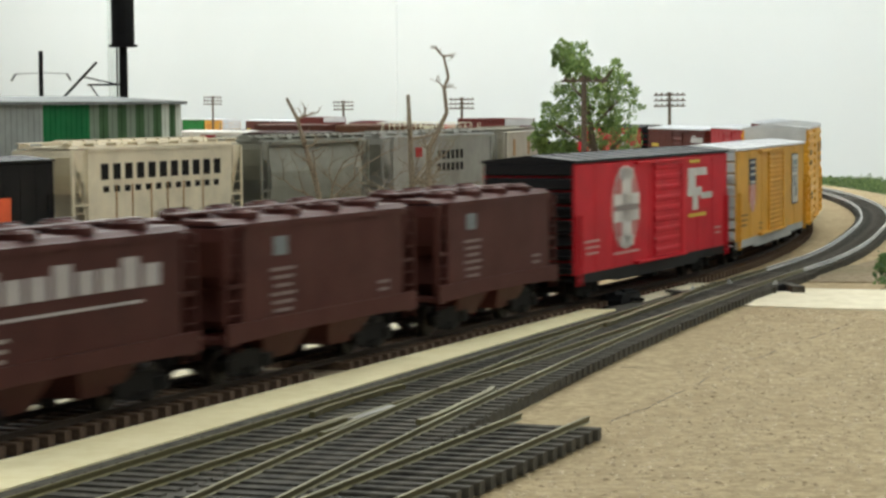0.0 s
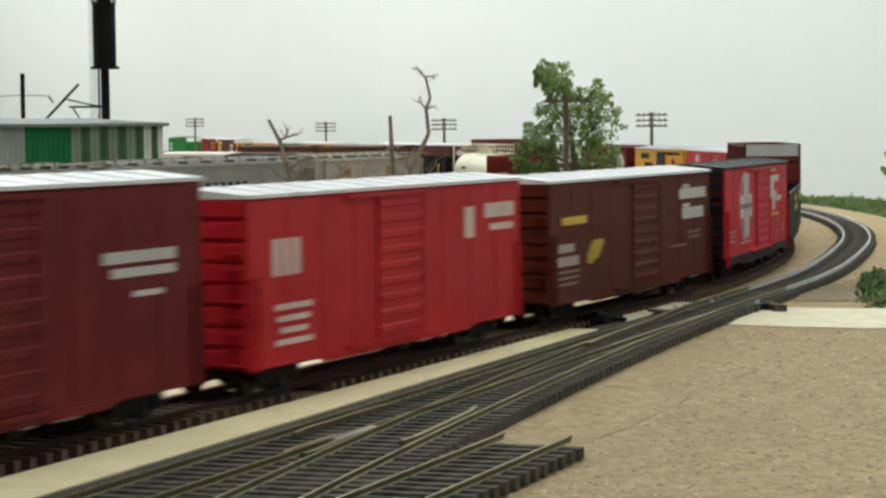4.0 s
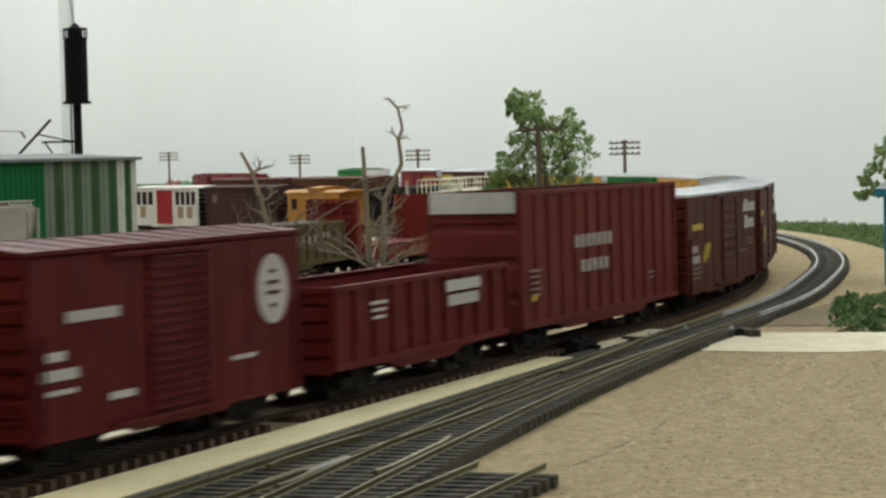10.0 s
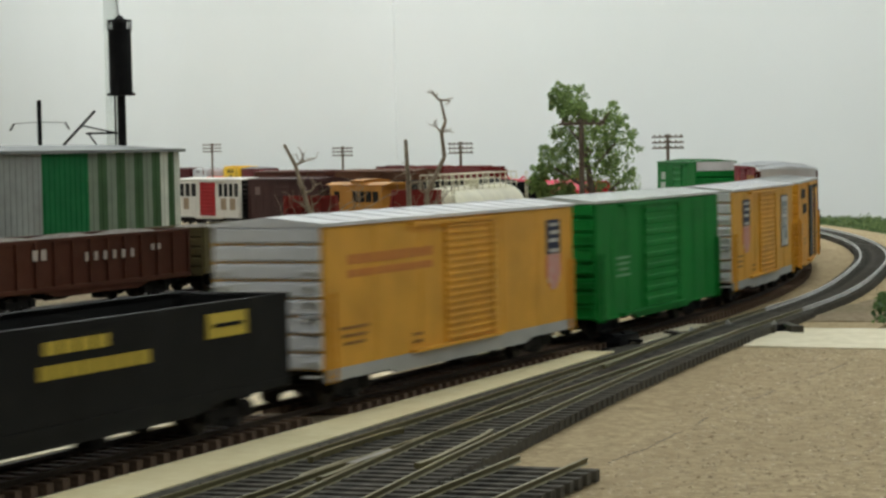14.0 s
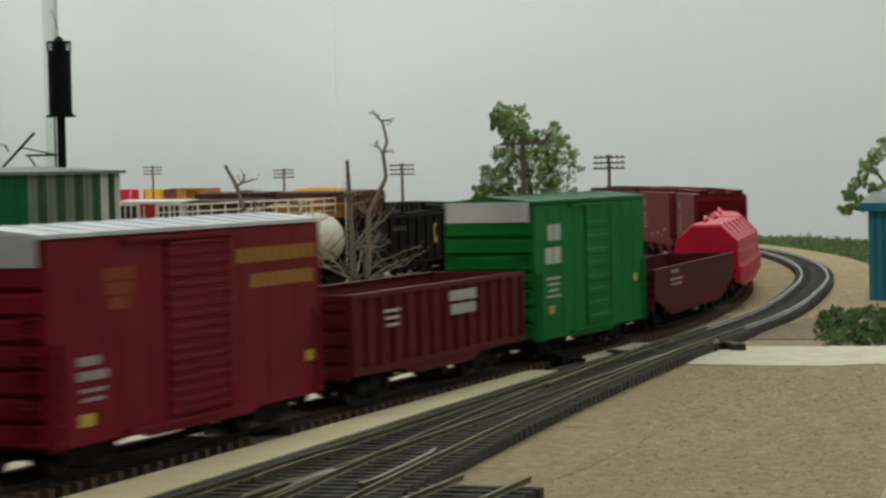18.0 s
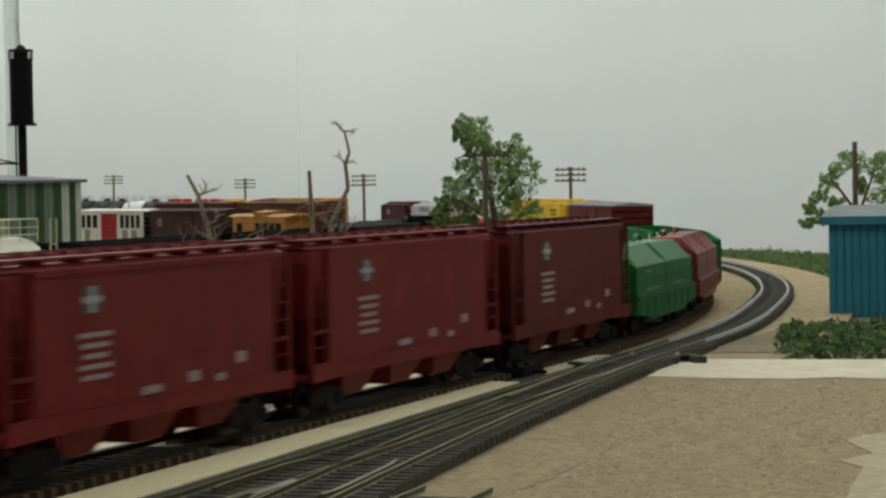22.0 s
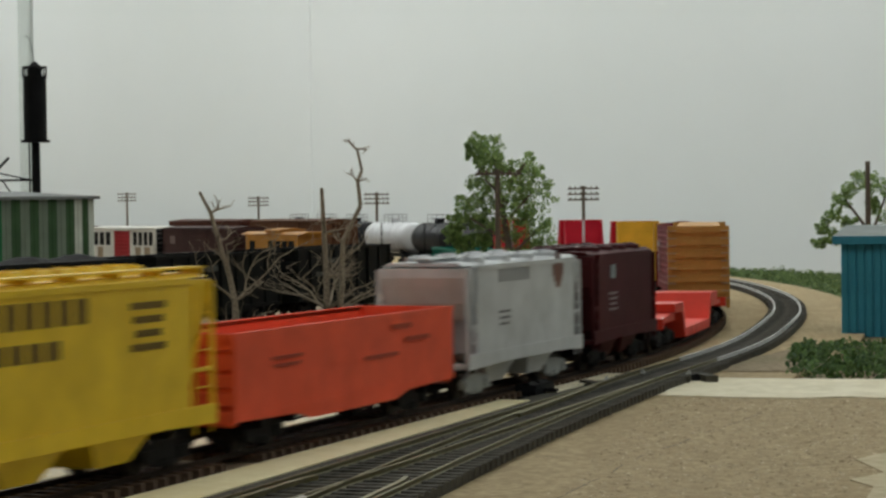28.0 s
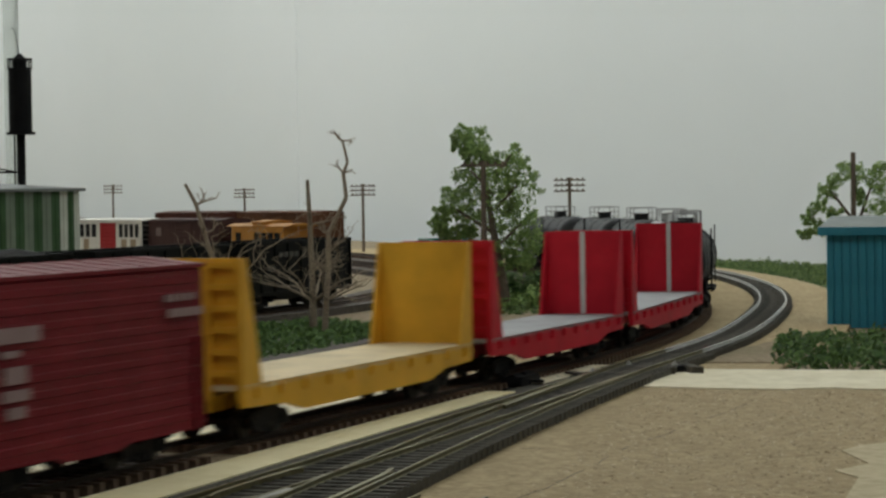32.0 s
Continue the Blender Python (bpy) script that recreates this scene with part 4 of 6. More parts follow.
def crack(points):
    """A thin dark joint in the board."""
    s = Shape()
    for (a, b) in zip(points, points[1:]):
        s.rod((a[0], a[1], -0.0047), (b[0], b[1], -0.0047), 0.00022, 5)
    tagged(part("trim", s, DIRT), "thin dark joint in the fibreboard", "joint", kind="structure")


random.seed(8)
for a, b, n in (((0.0322, 0.545), (0.0559, 0.606), 7), ((0.0559, 0.606), (0.0731, 0.658), 7), ((0.0731, 0.658), (0.1279, 0.783), 14), ((0.0421, 0.660), (0.0517, 0.6566), 3)):
    line = [(a[0] + (b[0] - a[0]) * i / n + random.uniform(-0.0006, 0.0006), a[1] + (b[1] - a[1]) * i / n + random.uniform(-0.0012, 0.0012)) for i in range(n + 1)]
    for i in range(n):
        if b[1] < 0.6065 or random.random() < 0.45:
            crack(line[i:i + 2])


def board_chips(n):
    """Loose flakes and raised fibres of the board's rough face."""
    s = Shape()
    outline = [(0.103, 0.850), (0.165, 0.832), (0.30, 0.78), (0.30, 0.30), (-0.11, 0.36), (-0.055, 0.52), (0.02, 0.50), (0.035, 0.56), (0.06, 0.66)]
    while len(s.v) < n * 5:
        x, y = random.uniform(-0.11, 0.30), random.uniform(0.36, 0.85)
        odd = False
        for (x0, y0), (x1, y1) in zip(outline, outline[1:] + outline[:1]):
            if (y0 > y) != (y1 > y) and x < (x1 - x0) * (y - y0) / (y1 - y0) + x0:
                odd = not odd
        if not odd:
            continue
        r, a, k = random.uniform(0.0003, 0.0010), random.uniform(0, 6.3), len(s.v)
        hgt = r * random.uniform(0.25, 0.5)
        for i in range(4):
            b = a + i * math.pi / 2 + random.uniform(-0.3, 0.3)
            e = r * (1.6 if i % 2 else 0.7)
            s.v.append((x + e * math.cos(b), y + e * math.sin(b), -0.0047))
        s.v.append((x + random.uniform(-0.3, 0.3) * r, y + random.uniform(-0.3, 0.3) * r, -0.0046 + hgt))
        s.f += [(k, k + 1, k + 4), (k + 1, k + 2, k + 4), (k + 2, k + 3, k + 4), (k + 3, k, k + 4)]
    tagged(part("board_flakes", leafy_mesh(s, FLAKE), FLAKE), "loose tan and brown wood flakes on the fibreboard", "wood flakes", kind="stuff")


random.seed(21)
board_chips(14000)


# ---- backdrop and room shell ----
def wall(name, a, b, label, z0=-0.3, z1=1.7, t=0.06):
    a, b = Vector(a), Vector(b)
    d = (b - a).normalized()
    n = Vector((-d.y, d.x)) * t
    q = [a, b, b + n, a + n]
    return tagged(part(name, Shape().prism([(p.x, p.y) for p in q], z0, z1, "z"), WALL), label, "wall", kind="structure")


wall("wall_north", (-2.2, 7.6), (-0.149, 4.558), "plain pale grey-green painted backdrop wall")
wall("wall_north", (-0.149, 4.558), (1.0, 2.85), "plain pale grey-green painted backdrop wall")
wall("wall_east", (1.0, 2.85), (3.8, 1.6), "plain pale backdrop wall beyond the curve")
wall("wall_west", (-4.9, -3.1), (-4.9, 7.6), "plain painted room wall")
wall("wall_west", (-4.9, 7.6), (-2.2, 7.6), "plain painted room wall")
wall("wall_south", (3.8, -3.1), (-4.9, -3.1), "plain painted room wall")
wall("wall_east", (3.8, 1.6), (3.8, -3.1), "plain painted room wall")
band("scrub_ground", OUTER, 0.62, 1.5, 0.045, lambda q: 0.10 + 0.5 * max(0.0, 1.0 - q), -0.0050, 0.0012, MOSS, "green flocked ground below the backdrop")
tagged(part("ceiling", Shape().box(-5, 4, -3.2, 7.7, 1.7, 1.76), WALL), "plain white ceiling", "ceiling", kind="structure")
tagged(part("trim", Shape().rod((-0.149, 4.558, -0.006), (-0.149, 4.558, 1.69), 0.003, 6), WALL), "seam between two backdrop sheets", "trim", kind="structure")
tagged(part("room_floor", Shape().box(-5, 4, -3.2, 7.7, -0.36, -0.3), EARTH), "plain floor under the layout", "floor", kind="structure")


# ---- the moving train, front to back ----
RED, MAROON, BROWN, YEL, GREEN = (0.60, 0.012, 0.028), (0.12, 0.012, 0.014), (0.108, 0.022, 0.014), (0.78, 0.37, 0.03), (0.008, 0.20, 0.035)
SILVER, LIGHT = (0.70, 0.71, 0.72), (0.74, 0.77, 0.79)
SPEED = 0.264
GAP = 0.022
ENDS = [-0.368, -0.238, -0.119, 0.09, 0.298, 0.506, 0.699, 0.919, 1.147, 1.36, 1.587, 1.789, 1.998, 2.187, 2.354, 2.515, 2.718, 2.928, 3.158, 3.377, 3.595, 3.775, 3.956, 4.138, 4.318, 4.49,
        4.657, 4.806, 5.005, 5.207, 5.381, 5.552, 5.729, 5.9, 6.065, 6.233, 6.475, 6.706, 6.89, 7.081, 7.256, 7.397, 7.513, 7.76, 8.006, 8.138, 8.344, 8.533, 8.746]  # trailing end of each car along the line at 0 s
LENGTHS = [0.113, 0.118, 0.104, 0.194, 0.195, 0.188, 0.181, 0.198, 0.202, 0.188, 0.215, 0.182, 0.193, 0.171, 0.14, 0.141, 0.19, 0.192, 0.215, 0.199, 0.198, 0.158, 0.159, 0.16, 0.157, 0.149,
           0.148, 0.137, 0.186, 0.178, 0.162, 0.156, 0.165, 0.157, 0.154, 0.155, 0.224, 0.209, 0.162, 0.179, 0.164, 0.128, 0.104, 0.235, 0.229, 0.12, 0.182, 0.169, 0.199]
TRAIN = []  # (car, place of its middle at 0 s, half the distance of its truck centres)


def joins(car, k):
    TRAIN.append((car, ENDS[k] - LENGTHS[k] / 2, LENGTHS[k] / 2 - 0.026))


def ore_hopper(k, script=False):
    L = LENGTHS[k]
    car = hopper("maroon covered hopper with round roof hatches, dusty", L, (0.080, 0.027, 0.023) if script else (0.092, 0.031, 0.026), "round", 2, 0.0417, worn=0.9)
    if script:
        marks(car, paint((0.52, 0.48, 0.47)), [(-L * 0.3 + L * 0.085 * i, 0.0312 + (0.0010 if i % 3 else 0.0020), L * 0.064, 0.0054 + (0.002 if i % 3 == 0 else 0)) for i in range(8)] + [(-L * 0.02, 0.0262, L * 0.55, 0.0007)])
        marks(car, paint((0.4, 0.36, 0.34)), fine_print(-L * 0.3, 0.022, 0.014, 3))
    else:
        marks(car, paint((0.24, 0.27, 0.28)), [(-L * 0.24, 0.0352, 0.0075, 0.0050)], "emblem")
        marks(car, paint((0.26, 0.20, 0.19)), fine_print(-L * 0.23, 0.029, 0.014, 6) + fine_print(L * 0.3, 0.021, 0.008, 2))
    joins(car, k)


def red_emblem_box(k, roof, ends, sill):
    L = LENGTHS[k]
    car = boxcar("red boxcar with a white round cross emblem", L, RED, roof, ends, sill, (0.012, 0.036))
    x, z, r = -L * 0.205, 0.0332, 0.0158
    disc(car, paint((0.66, 0.55, 0.53)), x, z, r, r, "pale rim of the round emblem")
    disc(car, paint((0.55, 0.20, 0.20)), x, z, r - 0.0008, r - 0.0008, "faded red field of the round emblem", HALF + 0.0005)
    marks(car, paint((0.74, 0.70, 0.68)), [(x, z, 0.0110, 2 * r - 0.0022), (x, z + r * 0.8, 0.0150, 0.0040), (x, z - r * 0.8, 0.0150, 0.0040), (x, z + 0.0030, 2 * r - 0.0022, 0.0044), (x, z - 0.0030, 2 * r - 0.0022, 0.0044)], "emblem", "white cross of the emblem", HALF + 0.0007)
    marks(car, paint((0.34, 0.30, 0.29)), word(x, z, 2 * r - 0.005, 0.0022, 8, 0.86), "emblem", "dark lettered band across the cross", HALF + 0.0009)
    marks(car, WHITE, [(L * 0.25 + 0.004, 0.0440, 0.026, 0.0032), (L * 0.25 - 0.0035, 0.0395, 0.011, 0.006), (L * 0.25, 0.0358, 0.020, 0.0036), (L * 0.25 + 0.017, 0.0338, 0.016, 0.0026), (L * 0.25 + 0.001, 0.0312, 0.0075, 0.006)])
    marks(car, YELLOWMARK, [(L * 0.25, 0.0483, 0.014, 0.0013), (L * 0.25 + 0.004, 0.0262, 0.024, 0.0015)], "lettering")
    marks(car, paint((0.62, 0.34, 0.33)), [(L * 0.02, 0.040 - 0.003 * i, 0.014, 0.0006) for i in range(6)] + fine_print(-L * 0.4, 0.0225, 0.017, 3) + fine_print(-L * 0.2, 0.0163, 0.03, 1) + fine_print(L * 0.42, 0.0195, 0.009, 2), "lettering")
    joins(car, k)


def brown_word_box(k, swoosh=False):
    L = LENGTHS[k]
    car = boxcar("dark brown boxcar with white lettering and pale roof", L, BROWN, LIGHT, None, None, (0.01, 0.034), end_top=(0.6, 0.6, 0.6) if swoosh else None, eave=0.0563 if swoosh else EAVE)
    up = 0.0023 if swoosh else 0
    marks(car, WHITE, [(L * 0.325, 0.0458 + up, 0.010, 0.0014)] + word(L * 0.37, 0.0427 + up, L * 0.19, 0.0044, 8, 0.86) + [(L * 0.325, 0.0378 + up, 0.010, 0.0014)] + word(L * 0.37, 0.0345 + up, L * 0.15, 0.0046, 7, 0.86))
    marks(car, paint((0.48, 0.40, 0.37)), [(-L * 0.41, 0.0275, 0.016, 0.0030), (-L * 0.405, 0.0228, 0.024, 0.0034), (L * 0.08, 0.0405, 0.007, 0.0036), (L * 0.06, 0.0330, 0.008, 0.0030)])
    marks(car, paint((0.30, 0.22, 0.16)), fine_print(-L * 0.4, 0.0190, 0.026, 3) + fine_print(L * 0.38, 0.0265, 0.018, 2) + fine_print(L * 0.27, 0.0215, 0.022, 1))
    if swoosh:
        y = [(-L * 0.34, 0.0500, L * 0.25, 0.0052), (-L * 0.36, 0.0430, L * 0.22, 0.0042), (-L * 0.365, 0.0375, L * 0.12, 0.005), (-L * 0.40, 0.0345, L * 0.06, 0.004)]
    else:
        y = word(-L * 0.365, 0.0372, L * 0.13, 0.0028, 9, 0.9) + [(-L * 0.255 + 0.0012 * i, 0.0252 + 0.0009 * i, 0.012, 0.0024) for i in range(-2, 4)] + [(-L * 0.28, 0.0225, 0.007, 0.0036)]
    marks(car, YELLOWMARK, y, "emblem", "yellow slanted emblem")
    joins(car, k)


def yellow_door_box(k):
    L = LENGTHS[k]
    car = boxcar("yellow boxcar with black lettering and dark ribbed door", L, YEL, (0.56, 0.58, 0.57), None, None, (0.012, 0.026), (0.035, 0.042, 0.045), louvre=True)
    marks(car, BLACK, word(-L * 0.27, 0.0452, 0.030, 0.005, 4, 0.9) + word(-L * 0.2, 0.0372, 0.030, 0.005, 4, 0.9) + word(L * 0.3, 0.0478, 0.05, 0.002, 14))
    marks(car, paint((0.42, 0.26, 0.10)), fine_print(-L * 0.36, 0.029, 0.02, 3) + fine_print(-L * 0.22, 0.021, 0.016, 2) + fine_print(L * 0.43, 0.023, 0.012, 3))
    marks(car, paint((0.40, 0.05, 0.02)), [(L * 0.31, 0.0365, 0.011, 0.009), (L * 0.31, 0.0365, 0.024, 0.0018)], "emblem", "red and black crossed emblem")
    marks(car, paint((0.05, 0.05, 0.12)), [(L * 0.31, 0.0365, 0.0055, 0.0135)], "emblem", "", HALF + 0.0004)
    joins(car, k)


def shield_box(k, big=False):
    L = LENGTHS[k]
    car = boxcar("mustard yellow boxcar with silver ribbed ends and roof", L, (0.78, 0.40, 0.045), SILVER, SILVER, (0.42, 0.43, 0.42), (0.005, 0.04), ribs=6, louvre=True)
    x = L * 0.40 if big else -L * 0.29
    w = 0.0165 if not big else 0.013
    marks(car, paint((0.045, 0.055, 0.10)), [(x, 0.0410, w, 0.0118)], "emblem", "dark blue top of the shield")
    marks(car, paint((0.60, 0.60, 0.58)), [(x + d, z2, w * 0.62, 0.0012) for d, z2 in ((0, 0.0452), (0.0006, 0.0425), (-0.0004, 0.0398), (0, 0.0362))], "emblem", "white bars on the shield", HALF + 0.0005)
    for i in range(9):
        d = (i - 4) / 4.5
        marks(car, paint((0.66, 0.13, 0.12)) if i % 2 == 0 else paint((0.70, 0.58, 0.52)), [(x + d * w / 2, 0.0350 - (0.0125 * (1 - 0.45 * d * d)) / 2, w / 9, 0.0125 * (1 - 0.45 * d * d))], "stripe", "red and white stripes of the shield")
    if big:
        marks(car, paint((0.62, 0.22, 0.06)), word(-L * 0.27, 0.0412, L * 0.3, 0.0028, 10) + word(-L * 0.27, 0.0372, L * 0.3, 0.0022, 10))
    else:
        xp = L * 0.335
        marks(car, paint((0.05, 0.05, 0.055)), [(xp, 0.0340, 0.0185, 0.0255)], "placard", "dark rim of the placard")
        marks(car, WHITE, [(xp, 0.0340, 0.0172, 0.0240)], "placard", "white placard with a grey map", HALF + 0.0004)
        marks(car, paint((0.30, 0.33, 0.34)), [(xp, 0.0405, 0.0125, 0.0062), (xp - 0.001, 0.0330, 0.0100, 0.0055), (xp + 0.002, 0.0275, 0.0065, 0.0046)], "placard", "grey map", HALF + 0.0006)
        marks(car, paint((0.62, 0.62, 0.60)), [(xp, 0.0405, 0.0085, 0.0008), (xp, 0.0385, 0.0085, 0.0008), (xp - 0.001, 0.0335, 0.004, 0.003)], "placard", "", HALF + 0.0008)
    marks(car, paint((0.35, 0.18, 0.05)), fine_print(-L * 0.40, 0.022, 0.018, 3) + fine_print(-L * 0.18, 0.0165, 0.007, 2))
    joins(car, k)


def chip_car(k):
    L = LENGTHS[k]
    car = gondola("tall dark brown open wood chip car with white end panel", L, (0.170, 0.029, 0.025), 0.0582, 13, tall=True, end_panel=(0.66, 0.66, 0.66), kind="gondola", rib_out=0.0009)
    marks(car, paint((0.50, 0.46, 0.44)), word(-L * 0.085, 0.0385, L * 0.24, 0.0048, 7, 0.5) + word(-L * 0.08, 0.0290, L * 0.18, 0.0046, 5, 0.55), y=HALF + 0.0010)
    marks(car, paint((0.32, 0.22, 0.2)), fine_print(-L * 0.43, 0.030, 0.012, 5) + fine_print(L * 0.3, 0.022, 0.008, 2), y=HALF + 0.0009)
    marks(car, YELLOWMARK, [(-L * 0.44, 0.0205, 0.005, 0.0025)], "placard", y=HALF + 0.0009)
    joins(car, k)


def low_gondola(k, rgb, label, letter=None, top=0.034, ribs=11, rib_out=0.0012, inside=None, taper=False):
    L = LENGTHS[k]
    car = gondola(label, L, rgb, top, ribs, rib_out=rib_out, inside=inside, taper=taper)
    joins(car, k)
    return car, L


def black_gon(k):
    car, L = low_gondola(k, (0.012, 0.0125, 0.012), "black open gondola with yellow lettering and worn top edge", ribs=12, rib_out=0.0002)
    marks(car, YELLOWMARK, word(-L * 0.02, 0.0292, L * 0.14, 0.0030, 4) + word(0.004, 0.0238, L * 0.24, 0.0032, 8) + [(L * 0.33, 0.0285, 0.020, 0.0062)], y=HALF + 0.0002)
    marks(car, BLACK, [(L * 0.33, 0.0285, 0.015, 0.0010)], y=HALF + 0.0005)
    marks(car, paint((0.16, 0.15, 0.09)), fine_print(-L * 0.34, 0.0285, 0.014, 4), y=HALF + 0.0002)


def steel_coil_car(k, rgb, hood=None):
    car = coil_car("glossy red coil car with one long gusseted hood" if rgb[0] > 0.3 else ("green coil car with two angular hoods" if rgb[1] > rgb[0] else "brownish red coil car with two angular hoods"), LENGTHS[k], rgb, hood=hood, hoods=1 if rgb[0] > 0.3 else 2)
    pale = paint(tuple(0.25 + 0.6 * c for c in rgb))
    marks(car, pale, word(-LENGTHS[k] * 0.22, 0.0205, 0.034, 0.0012, 7, 0.7) + word(LENGTHS[k] * 0.2, 0.0205, 0.030, 0.0012, 6, 0.7) + [(-LENGTHS[k] * 0.3, 0.0288, 0.010, 0.0009)], y=HALF - 0.0002)
    joins(car, k)


def brown_cover_hopper(k, rgb):
    L = LENGTHS[k]
    car = hopper("reddish brown covered hopper with long roof walkways", L, rgb, "trough", 3, 0.0510)
    marks(car, paint((0.10, 0.12, 0.12)), [(-L * 0.24, 0.0432, 0.0088, 0.0066)], "emblem", "dark square of the emblem")
    marks(car, paint((0.50, 0.52, 0.52)), [(-L * 0.24, 0.0432, 0.0088, 0.0016), (-L * 0.24, 0.0432, 0.0018, 0.0066)], "emblem", "white cross emblem", HALF + 0.0005)
    marks(car, paint((0.42, 0.34, 0.33)), fine_print(-L * 0.23, 0.0345, 0.016, 5, 0.0026, 0.0012) + [(L * 0.1, 0.0200, 0.006, 0.0028), (L * 0.28, 0.0230, 0.006, 0.003), (L * 0.2, 0.0185, 0.005, 0.002), (-L * 0.05, 0.0185, 0.01, 0.002)])
    joins(car, k)


ore_hopper(0, True)
ore_hopper(1)
ore_hopper(2)
red_emblem_box(3, (0.02, 0.02, 0.022), (0.018, 0.018, 0.02), (0.02, 0.02, 0.02))
shield_box(4)
c5 = boxcar("golden yellow boxcar with dark lettering and ribbed sides", LENGTHS[5], (0.92, 0.47, 0.04), (0.66, 0.67, 0.66), None, None, (0.01, 0.034), side_ribs=11, eave=0.0582, end_top=(0.7, 0.7, 0.68))
marks(c5, paint((0.26, 0.12, 0.025)), word(0.058, 0.0465, 0.05, 0.0052, 7, 0.6) + word(0.062, 0.0395, 0.036, 0.0026, 6, 0.6) + [(-0.075, 0.0455, 0.016, 0.0022), (-0.075, 0.0400, 0.016, 0.0022), (0.055, 0.030, 0.003, 0.0045), (0.07, 0.024, 0.004, 0.006)] + fine_print(-0.06, 0.023, 0.03, 2), y=HALF + 0.0010)
joins(c5, 5)
c6 = boxcar("dark maroon boxcar with white lettering and pale roof", LENGTHS[6], (0.16, 0.016, 0.018), LIGHT, None, None, (0.0, 0.034), eave=0.0590)
marks(c6, WHITE, word(LENGTHS[6] * 0.33, 0.0415, 0.034, 0.0028, 7, 0.85) + word(LENGTHS[6] * 0.34, 0.0378, 0.030, 0.0022, 6, 0.9) + [(LENGTHS[6] * 0.35, 0.0325, 0.014, 0.0014)] + fine_print(-LENGTHS[6] * 0.36, 0.032, 0.024, 2, 0.003, 0.0014))
joins(c6, 6)
c7 = boxcar("bright red boxcar with pale lettering", LENGTHS[7], (0.52, 0.012, 0.022), LIGHT, None, None, (0.0, 0.034), eave=0.0535)
marks(c7, paint((0.70, 0.58, 0.52)), [(LENGTHS[7] * 0.40, 0.0440, 0.026, 0.0048), (LENGTHS[7] * 0.41, 0.0385, 0.02, 0.0022), (LENGTHS[7] * 0.27, 0.0408, 0.008, 0.010)] + word(-LENGTHS[7] * 0.38, 0.037, 0.018, 0.010, 3) + fine_print(-LENGTHS[7] * 0.36, 0.0235, 0.022, 4, 0.0032, 0.0016))
joins(c7, 7)
brown_word_box(8)
red_emblem_box(9, (0.02, 0.02, 0.022), (0.018, 0.018, 0.02), (0.02, 0.02, 0.02))
black_gon(10)
chip_car(11)
red_emblem_box(12, LIGHT, (0.018, 0.018, 0.02), None)
yellow_door_box(13)
c14 = boxcar("dark maroon boxcar with round white emblem", LENGTHS[14], MAROON, None, None, None, (0.0, 0.03), louvre=True)
disc(c14, paint((0.66, 0.62, 0.61)), LENGTHS[14] * 0.375, 0.0365, 0.0090, 0.0096, "white round emblem")
marks(c14, paint((0.10, 0.05, 0.05)), [(LENGTHS[14] * 0.375, 0.0365 + d, w2, 0.0010) for d, w2 in ((0.0048, 0.003), (0.0018, 0.0075), (-0.001, 0.0075), (-0.0045, 0.003))], y=HALF + 0.0006)
marks(c14, WHITE, word(-LENGTHS[14] * 0.29, 0.0362, 0.024, 0.0026, 8, 0.85) + [(-LENGTHS[14] * 0.41, 0.0275, 0.008, 0.0022), (-LENGTHS[14] * 0.4, 0.0232, 0.016, 0.0026), (-LENGTHS[14] * 0.4, 0.0192, 0.014, 0.0012), (-LENGTHS[14] * 0.2, 0.0160, 0.012, 0.0018), (LENGTHS[14] * 0.25, 0.0195, 0.014, 0.0012)])
joins(c14, 14)
c15, L15 = low_gondola(15, (0.15, 0.018, 0.018), "maroon open gondola with white lettering", ribs=10)
marks(c15, WHITE, word(L15 * 0.2, 0.0295, 0.030, 0.0036, 8, 0.85) + word(L15 * 0.2, 0.0248, 0.026, 0.0036, 7, 0.85) + fine_print(-L15 * 0.28, 0.028, 0.012, 3), y=HALF + 0.0012)
chip_car(16)
brown_word_box(17)
brown_word_box(18)
black_gon(19)
shield_box(20, True)
c21 = boxcar("bright green boxcar with pale roof", LENGTHS[21], (0.006, 0.20, 0.03), (0.6, 0.64, 0.6), None, None, (0.0, 0.045))
marks(c21, paint((0.2, 0.4, 0.24)), fine_print(-LENGTHS[21] * 0.3, 0.03, 0.016, 4))
joins(c21, 21)
shield_box(22)
yellow_door_box(23)
brown_word_box(24, True)
c25 = boxcar("deep red boxcar with gold lettering", LENGTHS[25], (0.24, 0.010, 0.020), LIGHT, None, None, (0.0, 0.034), louvre=True, end_top=(0.6, 0.6, 0.6), eave=0.0573)
marks(c25, paint((0.46, 0.22, 0.04)), word(LENGTHS[25] * 0.31, 0.0490, 0.050, 0.0040, 9, 0.8) + word(LENGTHS[25] * 0.33, 0.0420, 0.040, 0.0038, 7, 0.8))
marks(c25, paint((0.34, 0.08, 0.03)), [(-LENGTHS[25] * 0.27, 0.0475, 0.015, 0.0030), (-LENGTHS[25] * 0.27, 0.0440, 0.013, 0.0030), (-LENGTHS[25] * 0.27, 0.0405, 0.010, 0.0030)], "emblem", "faded gold shield")
marks(c25, paint((0.50, 0.42, 0.42)), [(-LENGTHS[25] * 0.37, 0.0275, 0.010, 0.0022), (-LENGTHS[25] * 0.36, 0.0240, 0.014, 0.0022)] + fine_print(-LENGTHS[25] * 0.36, 0.0205, 0.012, 2))
